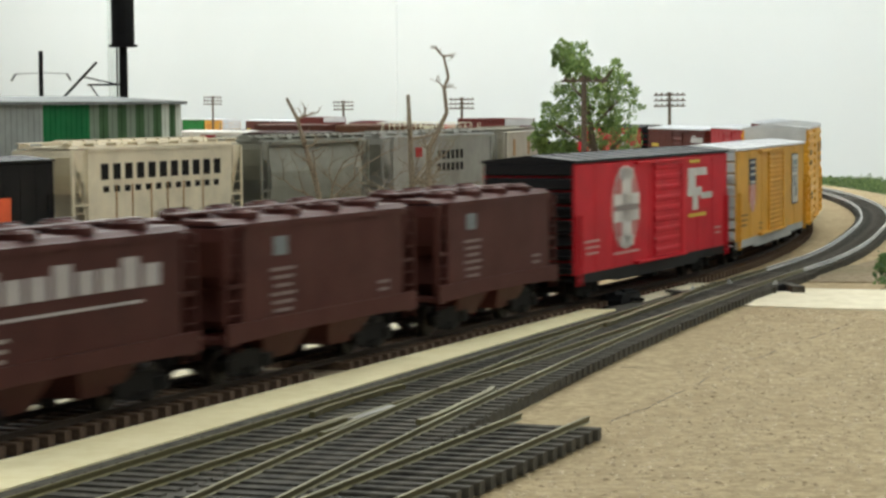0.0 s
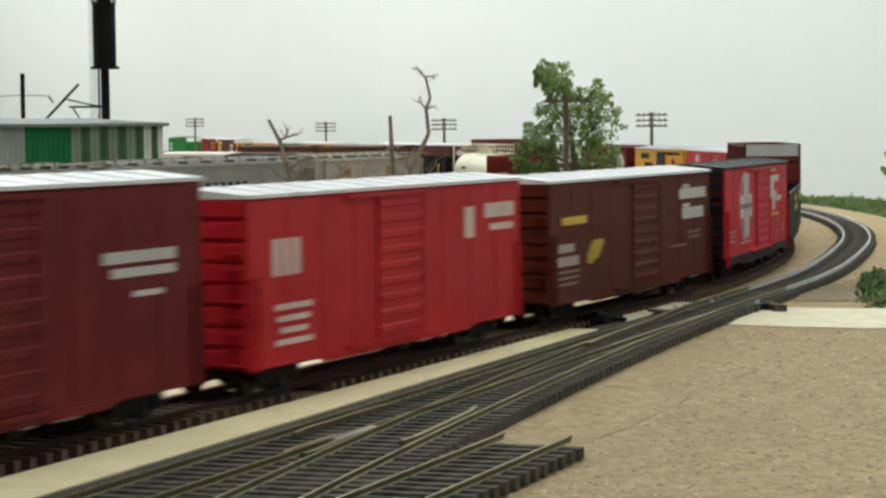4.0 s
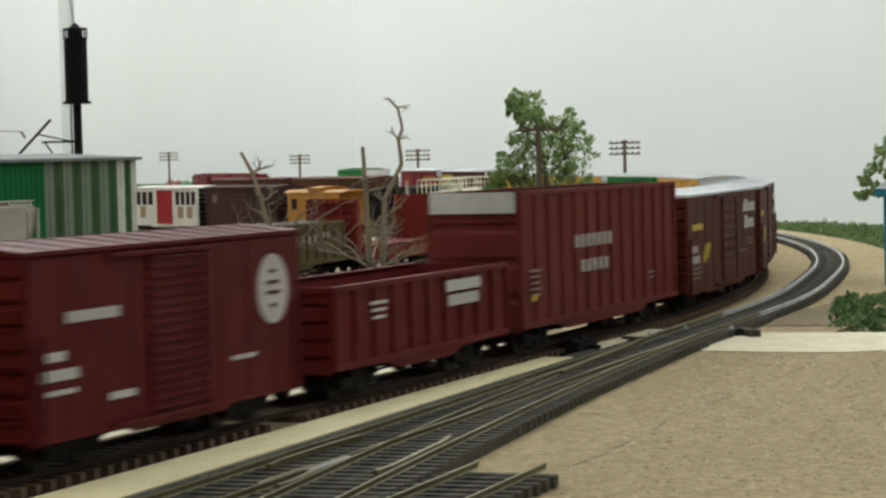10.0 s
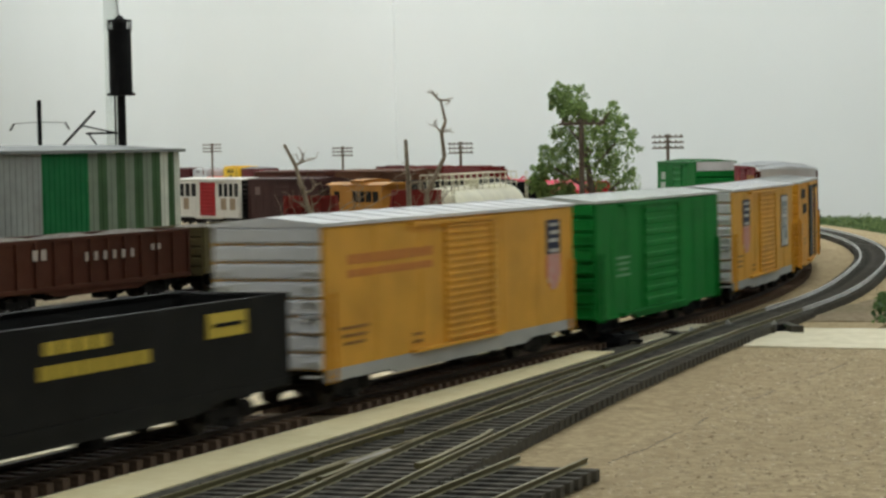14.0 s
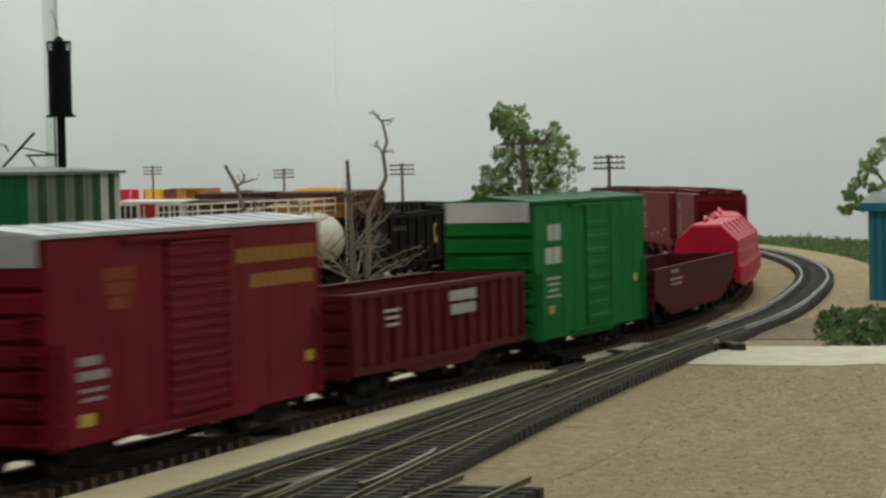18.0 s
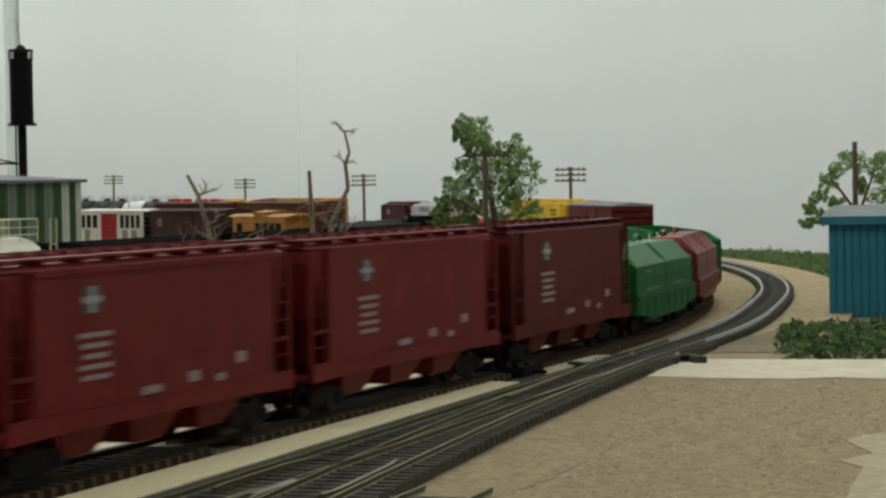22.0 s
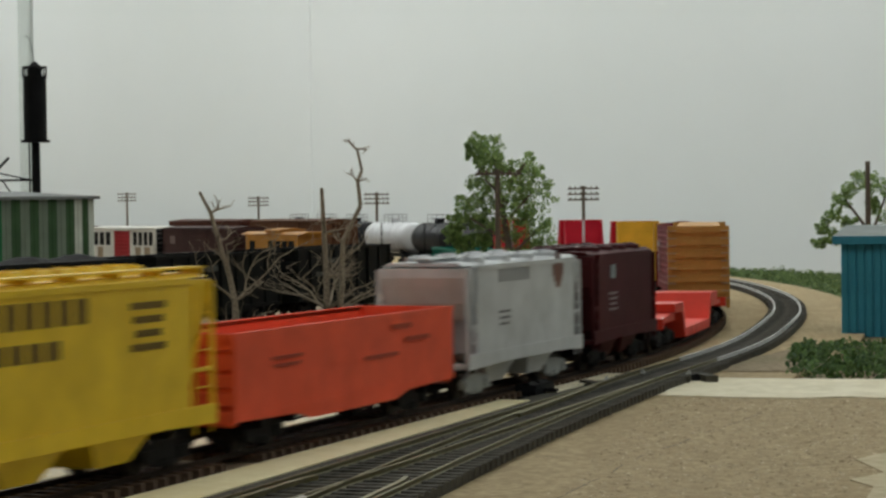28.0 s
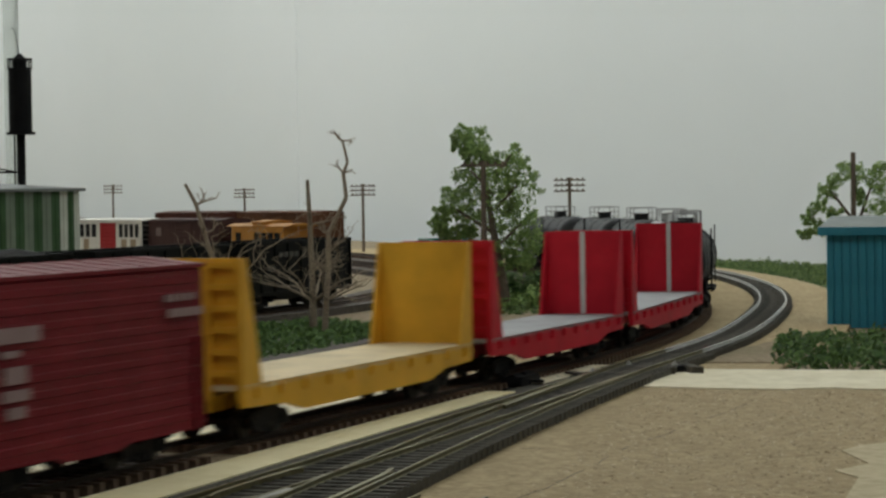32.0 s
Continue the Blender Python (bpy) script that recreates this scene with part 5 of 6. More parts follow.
marks(c25, YELLOWMARK, [(-LENGTHS[25] * 0.38, 0.0135, 0.0070, 0.0030), (LENGTHS[25] * 0.44, 0.0190, 0.0055, 0.0030)], "placard", "small yellow placard")
joins(c25, 25)
c26, L26 = low_gondola(26, (0.15, 0.022, 0.020), "maroon open gondola with white lettering", ribs=14)
marks(c26, WHITE, word(L26 * 0.1, 0.0295, 0.024, 0.0034, 7, 0.85) + word(L26 * 0.1, 0.0250, 0.022, 0.0034, 6, 0.85) + fine_print(-L26 * 0.3, 0.028, 0.012, 3), y=HALF + 0.0012)
c27 = boxcar("bright green boxcar with white lettering and white end top", LENGTHS[27], (0.008, 0.20, 0.035), (0.016, 0.17, 0.04), None, None, (0.006, 0.03), end_top=(0.75, 0.75, 0.75), eave=0.0583)
marks(c27, paint((0.62, 0.68, 0.62)), word(-LENGTHS[27] * 0.33, 0.0470, 0.015, 0.006, 2, 0.9) + word(-LENGTHS[27] * 0.34, 0.0385, 0.018, 0.006, 2, 0.9) + fine_print(-LENGTHS[27] * 0.34, 0.030, 0.015, 4))
marks(c27, YELLOWMARK, [(-LENGTHS[27] * 0.36, 0.0185, 0.006, 0.003), (LENGTHS[27] * 0.4, 0.0255, 0.005, 0.003)], "placard")
joins(c27, 27)
c28, L28 = low_gondola(28, (0.125, 0.015, 0.018), "dark maroon low-sided open gondola with sloped lower edge", top=0.0265, ribs=13, rib_out=0.0002, taper=True)
marks(c28, paint((0.5, 0.45, 0.44)), word(-L28 * 0.28, 0.0245, 0.016, 0.0016, 6) + fine_print(-L28 * 0.26, 0.021, 0.026, 2), y=HALF + 0.0001)
steel_coil_car(29, (0.72, 0.011, 0.052))
steel_coil_car(30, (0.72, 0.011, 0.052))
for k in (31, 32, 33):
    brown_cover_hopper(k, (0.20, 0.020, 0.019) if k < 33 else (0.135, 0.020, 0.020))
steel_coil_car(34, (0.010, 0.12, 0.022), (0.014, 0.155, 0.026))
steel_coil_car(35, (0.21, 0.021, 0.021))
for k in (36, 37):
    c, L = low_gondola(k, (0.010, 0.21, 0.045), "bright green open gondola with white square lettering", ribs=10, rib_out=0.0006)
    marks(c, WHITE, [(L * 0.41, 0.0305, 0.007, 0.0042), (L * 0.41, 0.0252, 0.007, 0.0042)], y=HALF + 0.0006)
    marks(c, paint((0.35, 0.5, 0.38)), fine_print(-L * 0.36, 0.028, 0.014, 3), y=HALF + 0.0006)
c38 = boxcar("dark maroon boxcar with faded white letters and grey roof", LENGTHS[38], (0.15, 0.018, 0.022), (0.36, 0.37, 0.39), None, None, (0.012, 0.03), eave=0.0498)
marks(c38, paint((0.40, 0.34, 0.34)), [(-0.012, 0.0350, 0.0065, 0.0075), (0.012, 0.0355, 0.0075, 0.0085), (0.012, 0.0285, 0.006, 0.0018)] + fine_print(-LENGTHS[38] * 0.38, 0.0255, 0.011, 2, 0.0035, 0.0022))
joins(c38, 38)
c39 = hopper("bright yellow covered hopper with dark lettering", LENGTHS[39], (0.95, 0.62, 0.03), "trough", 3, 0.0505)
marks(c39, paint((0.20, 0.13, 0.03)), word(-0.012, 0.0445, 0.07, 0.0062, 9, 0.7) + word(-0.006, 0.0358, 0.032, 0.0045, 4, 0.75) + fine_print(0.052, 0.0445, 0.018, 4, 0.0035, 0.0018))
joins(c39, 39)
c40, L40 = low_gondola(40, (0.92, 0.115, 0.045), "bright orange-red open gondola", ribs=12, rib_out=0.0002)
marks(c40, paint((0.42, 0.06, 0.03)), [(L40 * 0.22, 0.0300, 0.016, 0.0016), (L40 * 0.3, 0.0255, 0.02, 0.0016), (L40 * 0.12, 0.0215, 0.026, 0.0012)] + fine_print(-L40 * 0.3, 0.026, 0.02, 2), y=HALF + 0.0003)
c41 = hopper("light grey covered hopper with dark emblem", LENGTHS[41], (0.62, 0.64, 0.65), "round", 2, 0.0472, gear=paint((0.38, 0.40, 0.40)))
marks(c41, paint((0.20, 0.10, 0.08)), [(LENGTHS[41] * 0.27, 0.0425 + d, w2, 0.0022) for d, w2 in ((-0.005, 0.005), (-0.0028, 0.009), (-0.0006, 0.0125), (0.0016, 0.0125), (0.0038, 0.009), (0.006, 0.005))], "emblem", "brown diamond emblem")
marks(c41, paint((0.2, 0.2, 0.21)), word(-LENGTHS[41] * 0.12, 0.0430, 0.034, 0.0046, 6, 0.5) + fine_print(-LENGTHS[41] * 0.2, 0.03, 0.012, 3))
joins(c41, 41)
c42 = hopper("dark maroon covered hopper with round hatches", LENGTHS[42], (0.075, 0.014, 0.016), "round", 2, 0.0475)
marks(c42, paint((0.3, 0.36, 0.37)), [(-LENGTHS[42] * 0.2, 0.040, 0.007, 0.0055)], "emblem")
marks(c42, paint((0.32, 0.27, 0.27)), fine_print(-LENGTHS[42] * 0.2, 0.031, 0.014, 4))
joins(c42, 42)
joins(depressed_flat("orange-red flatcar with a low depressed deck", LENGTHS[43], (0.80, 0.06, 0.035)), 43)
c44 = centre_beam_car("weathered tan lumber flatcar with centre posts", LENGTHS[44], (0.58, 0.30, 0.08))
joins(c44, 44)
c45 = boxcar("dark red boxcar with level side ribs", LENGTHS[45], (0.20, 0.016, 0.024), None, None, None, (0.0, 0.0), side_ribs=10, ribs=2)
marks(c45, paint((0.36, 0.25, 0.25)), word(0.045, 0.0435, 0.018, 0.0018, 5) + word(0.048, 0.0395, 0.020, 0.0022, 5, 0.9) + [(-0.036, 0.0385, 0.022, 0.0036), (-0.038, 0.0342, 0.008, 0.0016), (-0.036, 0.0292, 0.010, 0.0040), (-0.036, 0.0245, 0.012, 0.0026), (-0.036, 0.0205, 0.008, 0.0026)], y=HALF + 0.0012)
joins(c45, 45)
joins(bulkhead_flat("yellow bulkhead flatcar with bare wood deck", LENGTHS[46], (0.80, 0.43, 0.035), None, (0.74, 0.60, 0.36)), 46)
joins(bulkhead_flat("red bulkhead flatcar with grey deck and white stripes", LENGTHS[47], (0.58, 0.012, 0.032), None, (0.35, 0.35, 0.36), stripe=(0.7, 0.68, 0.68)), 47)
joins(bulkhead_flat("red bulkhead flatcar with grey deck and white stripes", LENGTHS[48], (0.58, 0.012, 0.032), None, (0.35, 0.35, 0.36), stripe=(0.7, 0.68, 0.68)), 48)
tail = ENDS[-1]
BLACK_TANK = ((0.03, 0.031, 0.033), "glossy black tank car with handrails", 0.125)
for rgb, lab, L in (BLACK_TANK, BLACK_TANK, ((0.70, 0.71, 0.72), "plain white tank car", 0.17), BLACK_TANK, BLACK_TANK, BLACK_TANK):
    TRAIN.append((tank_car(lab, L, rgb, 0.0172, rails="short"), tail + GAP + L / 2, L / 2 - 0.02))
    tail += L + GAP
TRAIN.append((bulkhead_flat("white flatcar with low end walls", 0.2, (0.7, 0.7, 0.7), None, (0.6, 0.6, 0.6), top=0.04), tail + 0.11, 0.07))


# ---- the slow train on the yard track ----
SLOW = []
SLOW_RUN = [(0, -0.186), (2.4, -0.0098), (5, 0.174), (7, 0.3132), (9, 0.452), (10, 0.5264), (10.3, 0.5355), (10.7, 0.538), (12.3, 0.5415), (13, 0.5522), (13.6, 0.587), (14, 0.613), (16.6, 0.7796), (17, 0.8125), (19.5, 1.013),
            (20.5, 1.0853), (21.5, 1.159), (22.6, 1.252), (23.8, 1.347), (24.4, 1.412), (27.5, 1.637), (28.5, 1.703), (29.3, 1.7175), (29.8, 1.719), (32, 1.719)]


def slow_way(t):
    """Metres gone at t seconds: the train pauses for two seconds, goes on, and stops at last."""
    for (t0, s0), (t1, s1) in zip(SLOW_RUN, SLOW_RUN[1:]):
        if t <= t1:
            return s0 + (s1 - s0) * (t - t0) / (t1 - t0)
    return SLOW_RUN[-1][1]


def trails(car, end, L):
    SLOW.append((car, end - L / 2, L / 2 - 0.024))


def slow_consist():
    G = "slow yard train"
    engine = boxcar("black switch engine with an orange-red hood side", 0.12, (0.012, 0.012, 0.013), (0.02, 0.02, 0.02), group=G, eave=0.048)
    marks(engine, paint((0.70, 0.11, 0.04)), [(-0.018, 0.0215, 0.080, 0.021)], "hood_panel", "orange-red painted hood side", HALF + 0.0019)
    trails(engine, -0.34, 0.12)
    for lab, s, L, rgb in (("cream covered hopper with black lettering, weathered", -0.156, 0.169, (0.78, 0.70, 0.53)), ("weathered grey round-sided covered hopper", 0.003, 0.139, (0.26, 0.26, 0.22)),
                           ("weathered grey covered hopper with black lettering", 0.228, 0.211, (0.34, 0.34, 0.31)), ("rust-streaked pale grey covered hopper", 0.400, 0.158, (0.44, 0.42, 0.35))):
        car = hopper(lab, L, rgb, "trough", 3, 0.0530, round_side="round" in lab, group=G, worn=0.6)
        if "cream" in lab:
            marks(car, BLACK, word(0, 0.0415, L * 0.72, 0.0078, 11, 0.6))
            marks(car, paint((0.45, 0.27, 0.12)), [(x, 0.026, 0.0012, 0.018) for x in (-0.045, -0.03, -0.012, 0.004, 0.02, 0.04)], "rust_streak")
            marks(car, BLACK, word(0, 0.033, L * 0.7, 0.003, 12, 0.5))
        if "rust" in lab:
            marks(car, paint((0.38, 0.22, 0.08)), [(x, 0.042, 0.008, 0.012) for x in (-0.035, 0.025)], "rust_streak")
        if "with black lettering" in lab and "grey" in lab:
            marks(car, BLACK, word(0.012, 0.0405, 0.05, 0.0058, 6, 0.62) + word(0.012, 0.0325, 0.05, 0.0052, 6, 0.62))
            marks(car, paint((0.4, 0.03, 0.03)), [(-0.045, 0.043, 0.012, 0.006)], "emblem")
        trails(car, s, L)
    rubble = speckled("rubble", (0.09, 0.08, 0.065), (0.22, 0.20, 0.17), (0.06, 0.055, 0.05), 420)
    for rgb, lab, s, L in (((0.075, 0.026, 0.016), "rust brown gondola with white lettering, filled with rubble", 0.585, 0.174), ((0.13, 0.105, 0.05), "weathered olive drab gondola filled with rubble", 0.740, 0.141)):
        car = gondola(lab, L, rgb, 0.034, 11, group=G, worn=0.8, load=rubble)
        marks(car, paint((0.42, 0.36, 0.33)), word(-L * 0.3, 0.027, 0.014, 0.005, 2, 0.6) + word(L * 0.05, 0.0245, 0.05, 0.0042, 6, 0.35) + word(L * 0.3, 0.0265, 0.012, 0.003, 2, 0.5), y=HALF + 0.0012)
        trails(car, s, L)
    trails(bulkhead_flat("rusty red flatcar with tall ribbed end walls", 0.155, (0.22, 0.028, 0.022), None, (0.16, 0.035, 0.028), top=0.047, group=G), 0.912, 0.155)
    s = 1.143
    car = tank_car("cream tank car with full-length walkway rails", 0.210, (0.76, 0.73, 0.56), 0.0168, rails="long", group=G)
    marks(car, BLACK, word(-0.03, 0.034, 0.02, 0.002, 6), y=HALF)
    trails(car, s, 0.210)
    coal = speckled("coal", (0.008, 0.008, 0.008), (0.03, 0.03, 0.03), (0.015, 0.015, 0.016), 700)
    for i in range(5):
        s += 0.1775
        car = gondola("black open hopper heaped with coal" if i == 2 else "empty black open hopper with yellow curved mark" if i < 2 else "empty black open hopper with small grey lettering", 0.156, (0.007, 0.0075, 0.007), 0.042, 8, group=G, load=coal if i == 2 else None)
        if i < 3:
            marks(car, YELLOWMARK, [(0.0567, 0.0345, 0.0046, 0.0022), (0.0540, 0.0285, 0.0022, 0.0120), (0.0577, 0.0232, 0.0046, 0.0024), (0.0590, 0.0253, 0.0020, 0.0028)], "emblem", "yellow curved mark", y=HALF + 0.0014)
        if i == 1:
            marks(car, YELLOWMARK, [(x, z, 0.0034, 0.0034) for x in (0.018, 0.0245) for z in (0.027, 0.0215)], "lettering", y=HALF + 0.0014)
        marks(car, paint((0.10, 0.10, 0.09)), word(-0.02, 0.034, 0.03, 0.003, 4) + word(-0.045, 0.026, 0.012, 0.003, 2), y=HALF + 0.0013)
        trails(car, s, 0.156)


slow_consist()

# ---- standing cars in the yard ----
STAND = radians(-44)


def standing(car, x, y, turn=STAND, z=0.0):
    car.matrix_basis = pose(x, y, z, 0, 0, 90 - math.degrees(turn))


def yard():
    G = "standing yard cars"
    a = radians(-33.9)
    d = Vector((math.sin(a), math.cos(a)))
    p = Vector((-0.065, 2.1))
    for kind, L, rgb, lab in (("cab", 0.110, (0.44, 0.20, 0.035), "tan caboose with dark windows standing in the yard"), ("box", 0.143, (0.06, 0.028, 0.026), "weathered dark brown boxcar standing in the yard"),
                              ("pale", 0.15, (0.74, 0.72, 0.66), "white boxcar with red door and black lettering"), ("box", 0.16, (0.10, 0.03, 0.02), "brown boxcar standing in the yard")):
        c = p + d * (L / 2)
        if kind == "cab":
            car = caboose(lab, L, rgb, G)
        else:
            car = boxcar(lab, L, rgb, None, (0.02, 0.02, 0.02) if kind == "pale" else None, None, (0.0, 0.034), (0.36, 0.015, 0.02) if kind == "pale" else None, group=G, worn=0.6, eave=0.0470)
            if kind == "pale":
                marks(car, BLACK, word(-0.046, 0.0365, 0.042, 0.0135, 3, 0.72) + word(0.046, 0.0365, 0.046, 0.0135, 4, 0.68))
                marks(car, paint((0.36, 0.27, 0.18)), [(x, 0.022, 0.012, 0.012) for x in (-0.05, 0.035, 0.055)], "rust_streak")
            else:
                marks(car, paint((0.20, 0.15, 0.14)), [(0.0 + x, 0.036, 0.010, 0.008) for x in (-0.05, 0.045)])
        standing(car, c.x, c.y, a)
        p = p + d * (L + 0.013)
    p = Vector((-0.046, 2.45))
    for L, rgb in ((0.17, (0.12, 0.05, 0.025)), (0.17, (0.09, 0.03, 0.02))):
        c = p + d * (L / 2)
        standing(boxcar("rust brown boxcar standing behind the yard row", L, rgb, None, None, None, (0.0, 0.034), group=G, worn=0.6), c.x, c.y, a)
        p = p + d * (L + GAP)
    car = gondola("teal green open gondola standing near the bush", 0.15, (0.01, 0.17, 0.12), 0.031, 9, group=G)
    standing(car, 0.064, 1.90, radians(-6))


yard()


# ---- warehouse with striped metal cladding ----
def warehouse():
    corner, h = Vector((-0.193, 1.5)), radians(29)
    at = pose(corner.x, corner.y, BASE, 0, 0, 90 - math.degrees(h))
    hut = thing("warehouse", "metal-clad building in green and grey upright panels", "building", at=at)
    L, W, T = 0.62, 0.13, 0.0835
    part("wall", Shape().box(-L, 0, 0.001, W, 0, T), paint((0.30, 0.31, 0.30), 0.5, 0.3), hut)
    grey, green, dgreen, pale = (0.31, 0.335, 0.32), (0.012, 0.155, 0.05), (0.055, 0.115, 0.05), (0.62, 0.66, 0.58)
    dull = (0.20, 0.25, 0.19)
    runs = [(0.006, pale), (0.007, dgreen), (0.008, pale)] + [(0.0093, c) for c in (dgreen, dull, dgreen, dull, dgreen, dull, dgreen, dull)] + [(0.045, green), (0.047, grey), (0.05, green), (0.05, grey), (0.05, green), (0.05, grey), (0.05, green), (0.05, grey)]
    x = 0.0
    for w, c in runs:
        k = max(1, int(w / 0.005))
        line = [(x, 0.001), (x, -0.001)]
        for i in range(k):
            xc = x - w * (i + 0.5) / k
            line += [(xc + 0.0009, -0.001), (xc + 0.0005, -0.0014), (xc - 0.0005, -0.0014), (xc - 0.0009, -0.001)]
        part("panel", Shape().prism(line + [(x - w, -0.001), (x - w, 0.001)], 0, T - 0.002, "z"), paint(c, 0.5, 0.3), hut)
        x -= w
    part("roof", Shape().prism([(-0.004, T - 0.002), (-0.004, T), (W / 2, T + 0.004), (W + 0.004, T), (W + 0.004, T - 0.002)], -L, 0.003), paint((0.20, 0.215, 0.21), 0.6, 0.4), hut)


warehouse()


# ---- tower, poles, shed ----
def tower():
    x, y = -0.153 * 1.62, 1.62
    tw = thing("sand_tower", "black drum tower on a slim post with a railed top", "tower", at=pose(x, y, BASE))
    base = 0.0708 - BASE
    z0, z1 = base + 0.0285 * 1.62, base + 0.0625 * 1.62
    part("post", Shape().cyl((0, 0, 0), 0.0030, z0, "z", 10), BLACK, tw)
    part("drum", Shape().cyl((0, 0, z0), 0.0082, z1 - z0 - 0.010, "z", 16), BLACK, tw)
    part("platform", Shape().cyl((0, 0, z0 - 0.001), 0.0102, 0.0018, "z", 16), BLACK, tw)
    s = Shape().cyl((0, 0, z1 - 0.0102), 0.0088, 0.001, "z", 16)
    for i in range(8):
        a = i * math.pi / 4
        s.rod((0.0082 * math.cos(a), 0.0082 * math.sin(a), z1 - 0.010), (0.0082 * math.cos(a), 0.0082 * math.sin(a), z1 - 0.003), 0.0006)
    for i in range(16):
        a, b = i * math.pi / 8, (i + 1) * math.pi / 8
        s.rod((0.0084 * math.cos(a), 0.0084 * math.sin(a), z1 - 0.003), (0.0084 * math.cos(b), 0.0084 * math.sin(b), z1 - 0.003), 0.0006)
    part("railing", s, BLACK, tw)
    part("cap", Shape().cyl((0, 0, z1 - 0.010), 0.0048, 0.006, "z", 12).cyl((0, 0, z1 - 0.004), 0.0062, 0.005, "z", 12, 0.0012), BLACK, tw)
    s = Shape().rod((-0.0045, 0, 0), (-0.0045, 0, z0), 0.0006)
    part("pipe", s, BLACK, tw)
    zz = base + 0.0115 * 1.62
    s = Shape().rod((0, 0, zz), (-0.026, 0, zz), 0.0008).rod((-0.004, 0, zz), (-0.030, 0, zz + 0.006), 0.0006).rod((-0.046, 0, zz - 0.012), (-0.019, 0, zz + 0.016), 0.0010).rod((-0.024, 0, zz), (-0.016, 0, zz - 0.012), 0.0006)
    part("spout", s, BLACK, tw, "swinging spout arm")
    tube = thing("clear_tube", "pale translucent upright tube behind the tower", "tube", at=pose(x - 0.0105, y + 0.03, BASE))
    m, nt, b = nodes_of("clear_plastic")
    b.inputs["Base Color"].default_value, b.inputs["Roughness"].default_value, b.inputs["Transmission Weight"].default_value, b.inputs["IOR"].default_value = (0.9, 0.94, 0.92, 1), 0.15, 0.85, 1.1
    part("tube", Shape().cyl((0, 0, 0), 0.0055, 0.6, "z", 16), m, tube)
    wire = thing("wire", "thin drooping black wire from the tube to the tower", "wire", at=pose(x, y, BASE))
    s, last = Shape(), None
    for i in range(9):
        u = i / 8
        p = (-0.0105 + 0.0105 * u, 0.03 * (1 - u), z1 + 0.012 + 0.012 * math.sin(math.pi * (0.25 + 0.75 * u)) - 0.012 * u)
        if last:
            s.rod(last, p, 0.0003, 4)
        last = p
    part("strand", s, BLACK, wire)
    mast = thing("yard_lamp", "thin dark yard post with drooping arms", "lamp post", at=pose(-0.1893 * 1.6, 1.6, BASE))
    part("post", Shape().cyl((0, 0, 0), 0.0016, base + 0.0265 * 1.6, "z", 8), BLACK, mast)
    s = Shape()
    for sx in (-1, 1):
        s.rod((0, 0, base + 0.017 * 1.6), (sx * 0.018, 0, base + 0.0165 * 1.6), 0.0003).rod((sx * 0.018, 0, base + 0.0165 * 1.6), (sx * 0.021, 0, base + 0.0135 * 1.6), 0.0008)
    part("arm", s, paint((0.22, 0.23, 0.23)), mast)


tower()


def telephone_pole(x, y, top, arms=3, width=0.033, turn=0.0):
    p = thing("telephone_pole", "brown wooden telephone pole with crossarms", "telephone pole", "telephone poles", pose(x, y, BASE, 0, 0, turn))
    part("pole", Shape().cyl((0, 0, 0), 0.0021, top - BASE, "z", 8, 0.0016), POLEWOOD, p)
    for i in range(arms):
        z = top - BASE - 0.003 - i * 0.0058
        a = part("crossarm", Shape().box(-width / 2, width / 2, -0.0022, -0.0008, z - 0.0008, z + 0.0008), POLEWOOD, p)
        for k in range(6):
            xx = -width / 2 + width * (k + 0.5) / 6
            part("insulator", Shape().cyl((xx, -0.0015, z + 0.0008), 0.0009, 0.0016, "z", 6), POLEWOOD, a)
    return p


for dx, dz, yy in ((0.0862, 0.006, 2.4), (-0.0046, 0.0045, 3.0), (-0.0564, 0.0035, 3.65), (-0.1137, 0.006, 4.0)):
    telephone_pole(dx * yy, yy, 0.0708 + dz * yy, 3, 0.0333)
telephone_pole(0.0485 * 1.42, 1.42, 0.0708 + 0.0135 * 1.42, 1, 0.030, 15)
telephone_pole(0.2118 * 1.5, 1.5, 0.0708 + 0.0148 * 1.5, 0)


def shed():
    hut = thing("shed", "small blue corrugated metal shed on the grass", "shed", at=pose(0.247, 1.237, BASE, 0, 0, -20))
    W, D, T = 0.16, 0.09, 0.0535
    blue = paint((0.05, 0.28, 0.39), 0.55, 0.4)
    part("wall", Shape().box(0.001, W - 0.001, 0.001, D - 0.001, 0, T), blue, hut)
    panel = Shape().prism([(0, 0.001), (0, 0), (0.0004, -0.0008), (0.0034, -0.0008), (0.0038, 0), (W / 36, 0), (W / 36, 0.001)], 0, T, "z").mesh("panel", blue)
    for i in range(36):
        part("panel", panel, blue, hut, "", pose(W * i / 36, 0, 0))
    part("roof", Shape().prism([(-0.004, T), (-0.004, T + 0.0015), (D / 2, T + 0.007), (D + 0.004, T + 0.0015), (D + 0.004, T)], -0.004, W + 0.004), paint((0.24, 0.27, 0.26), 0.7, 0.5), hut)
    part("eaves_trim", Shape().box(-0.004, W + 0.004, -0.0048, -0.0041, T - 0.003, T + 0.0014), blue, hut)


shed()


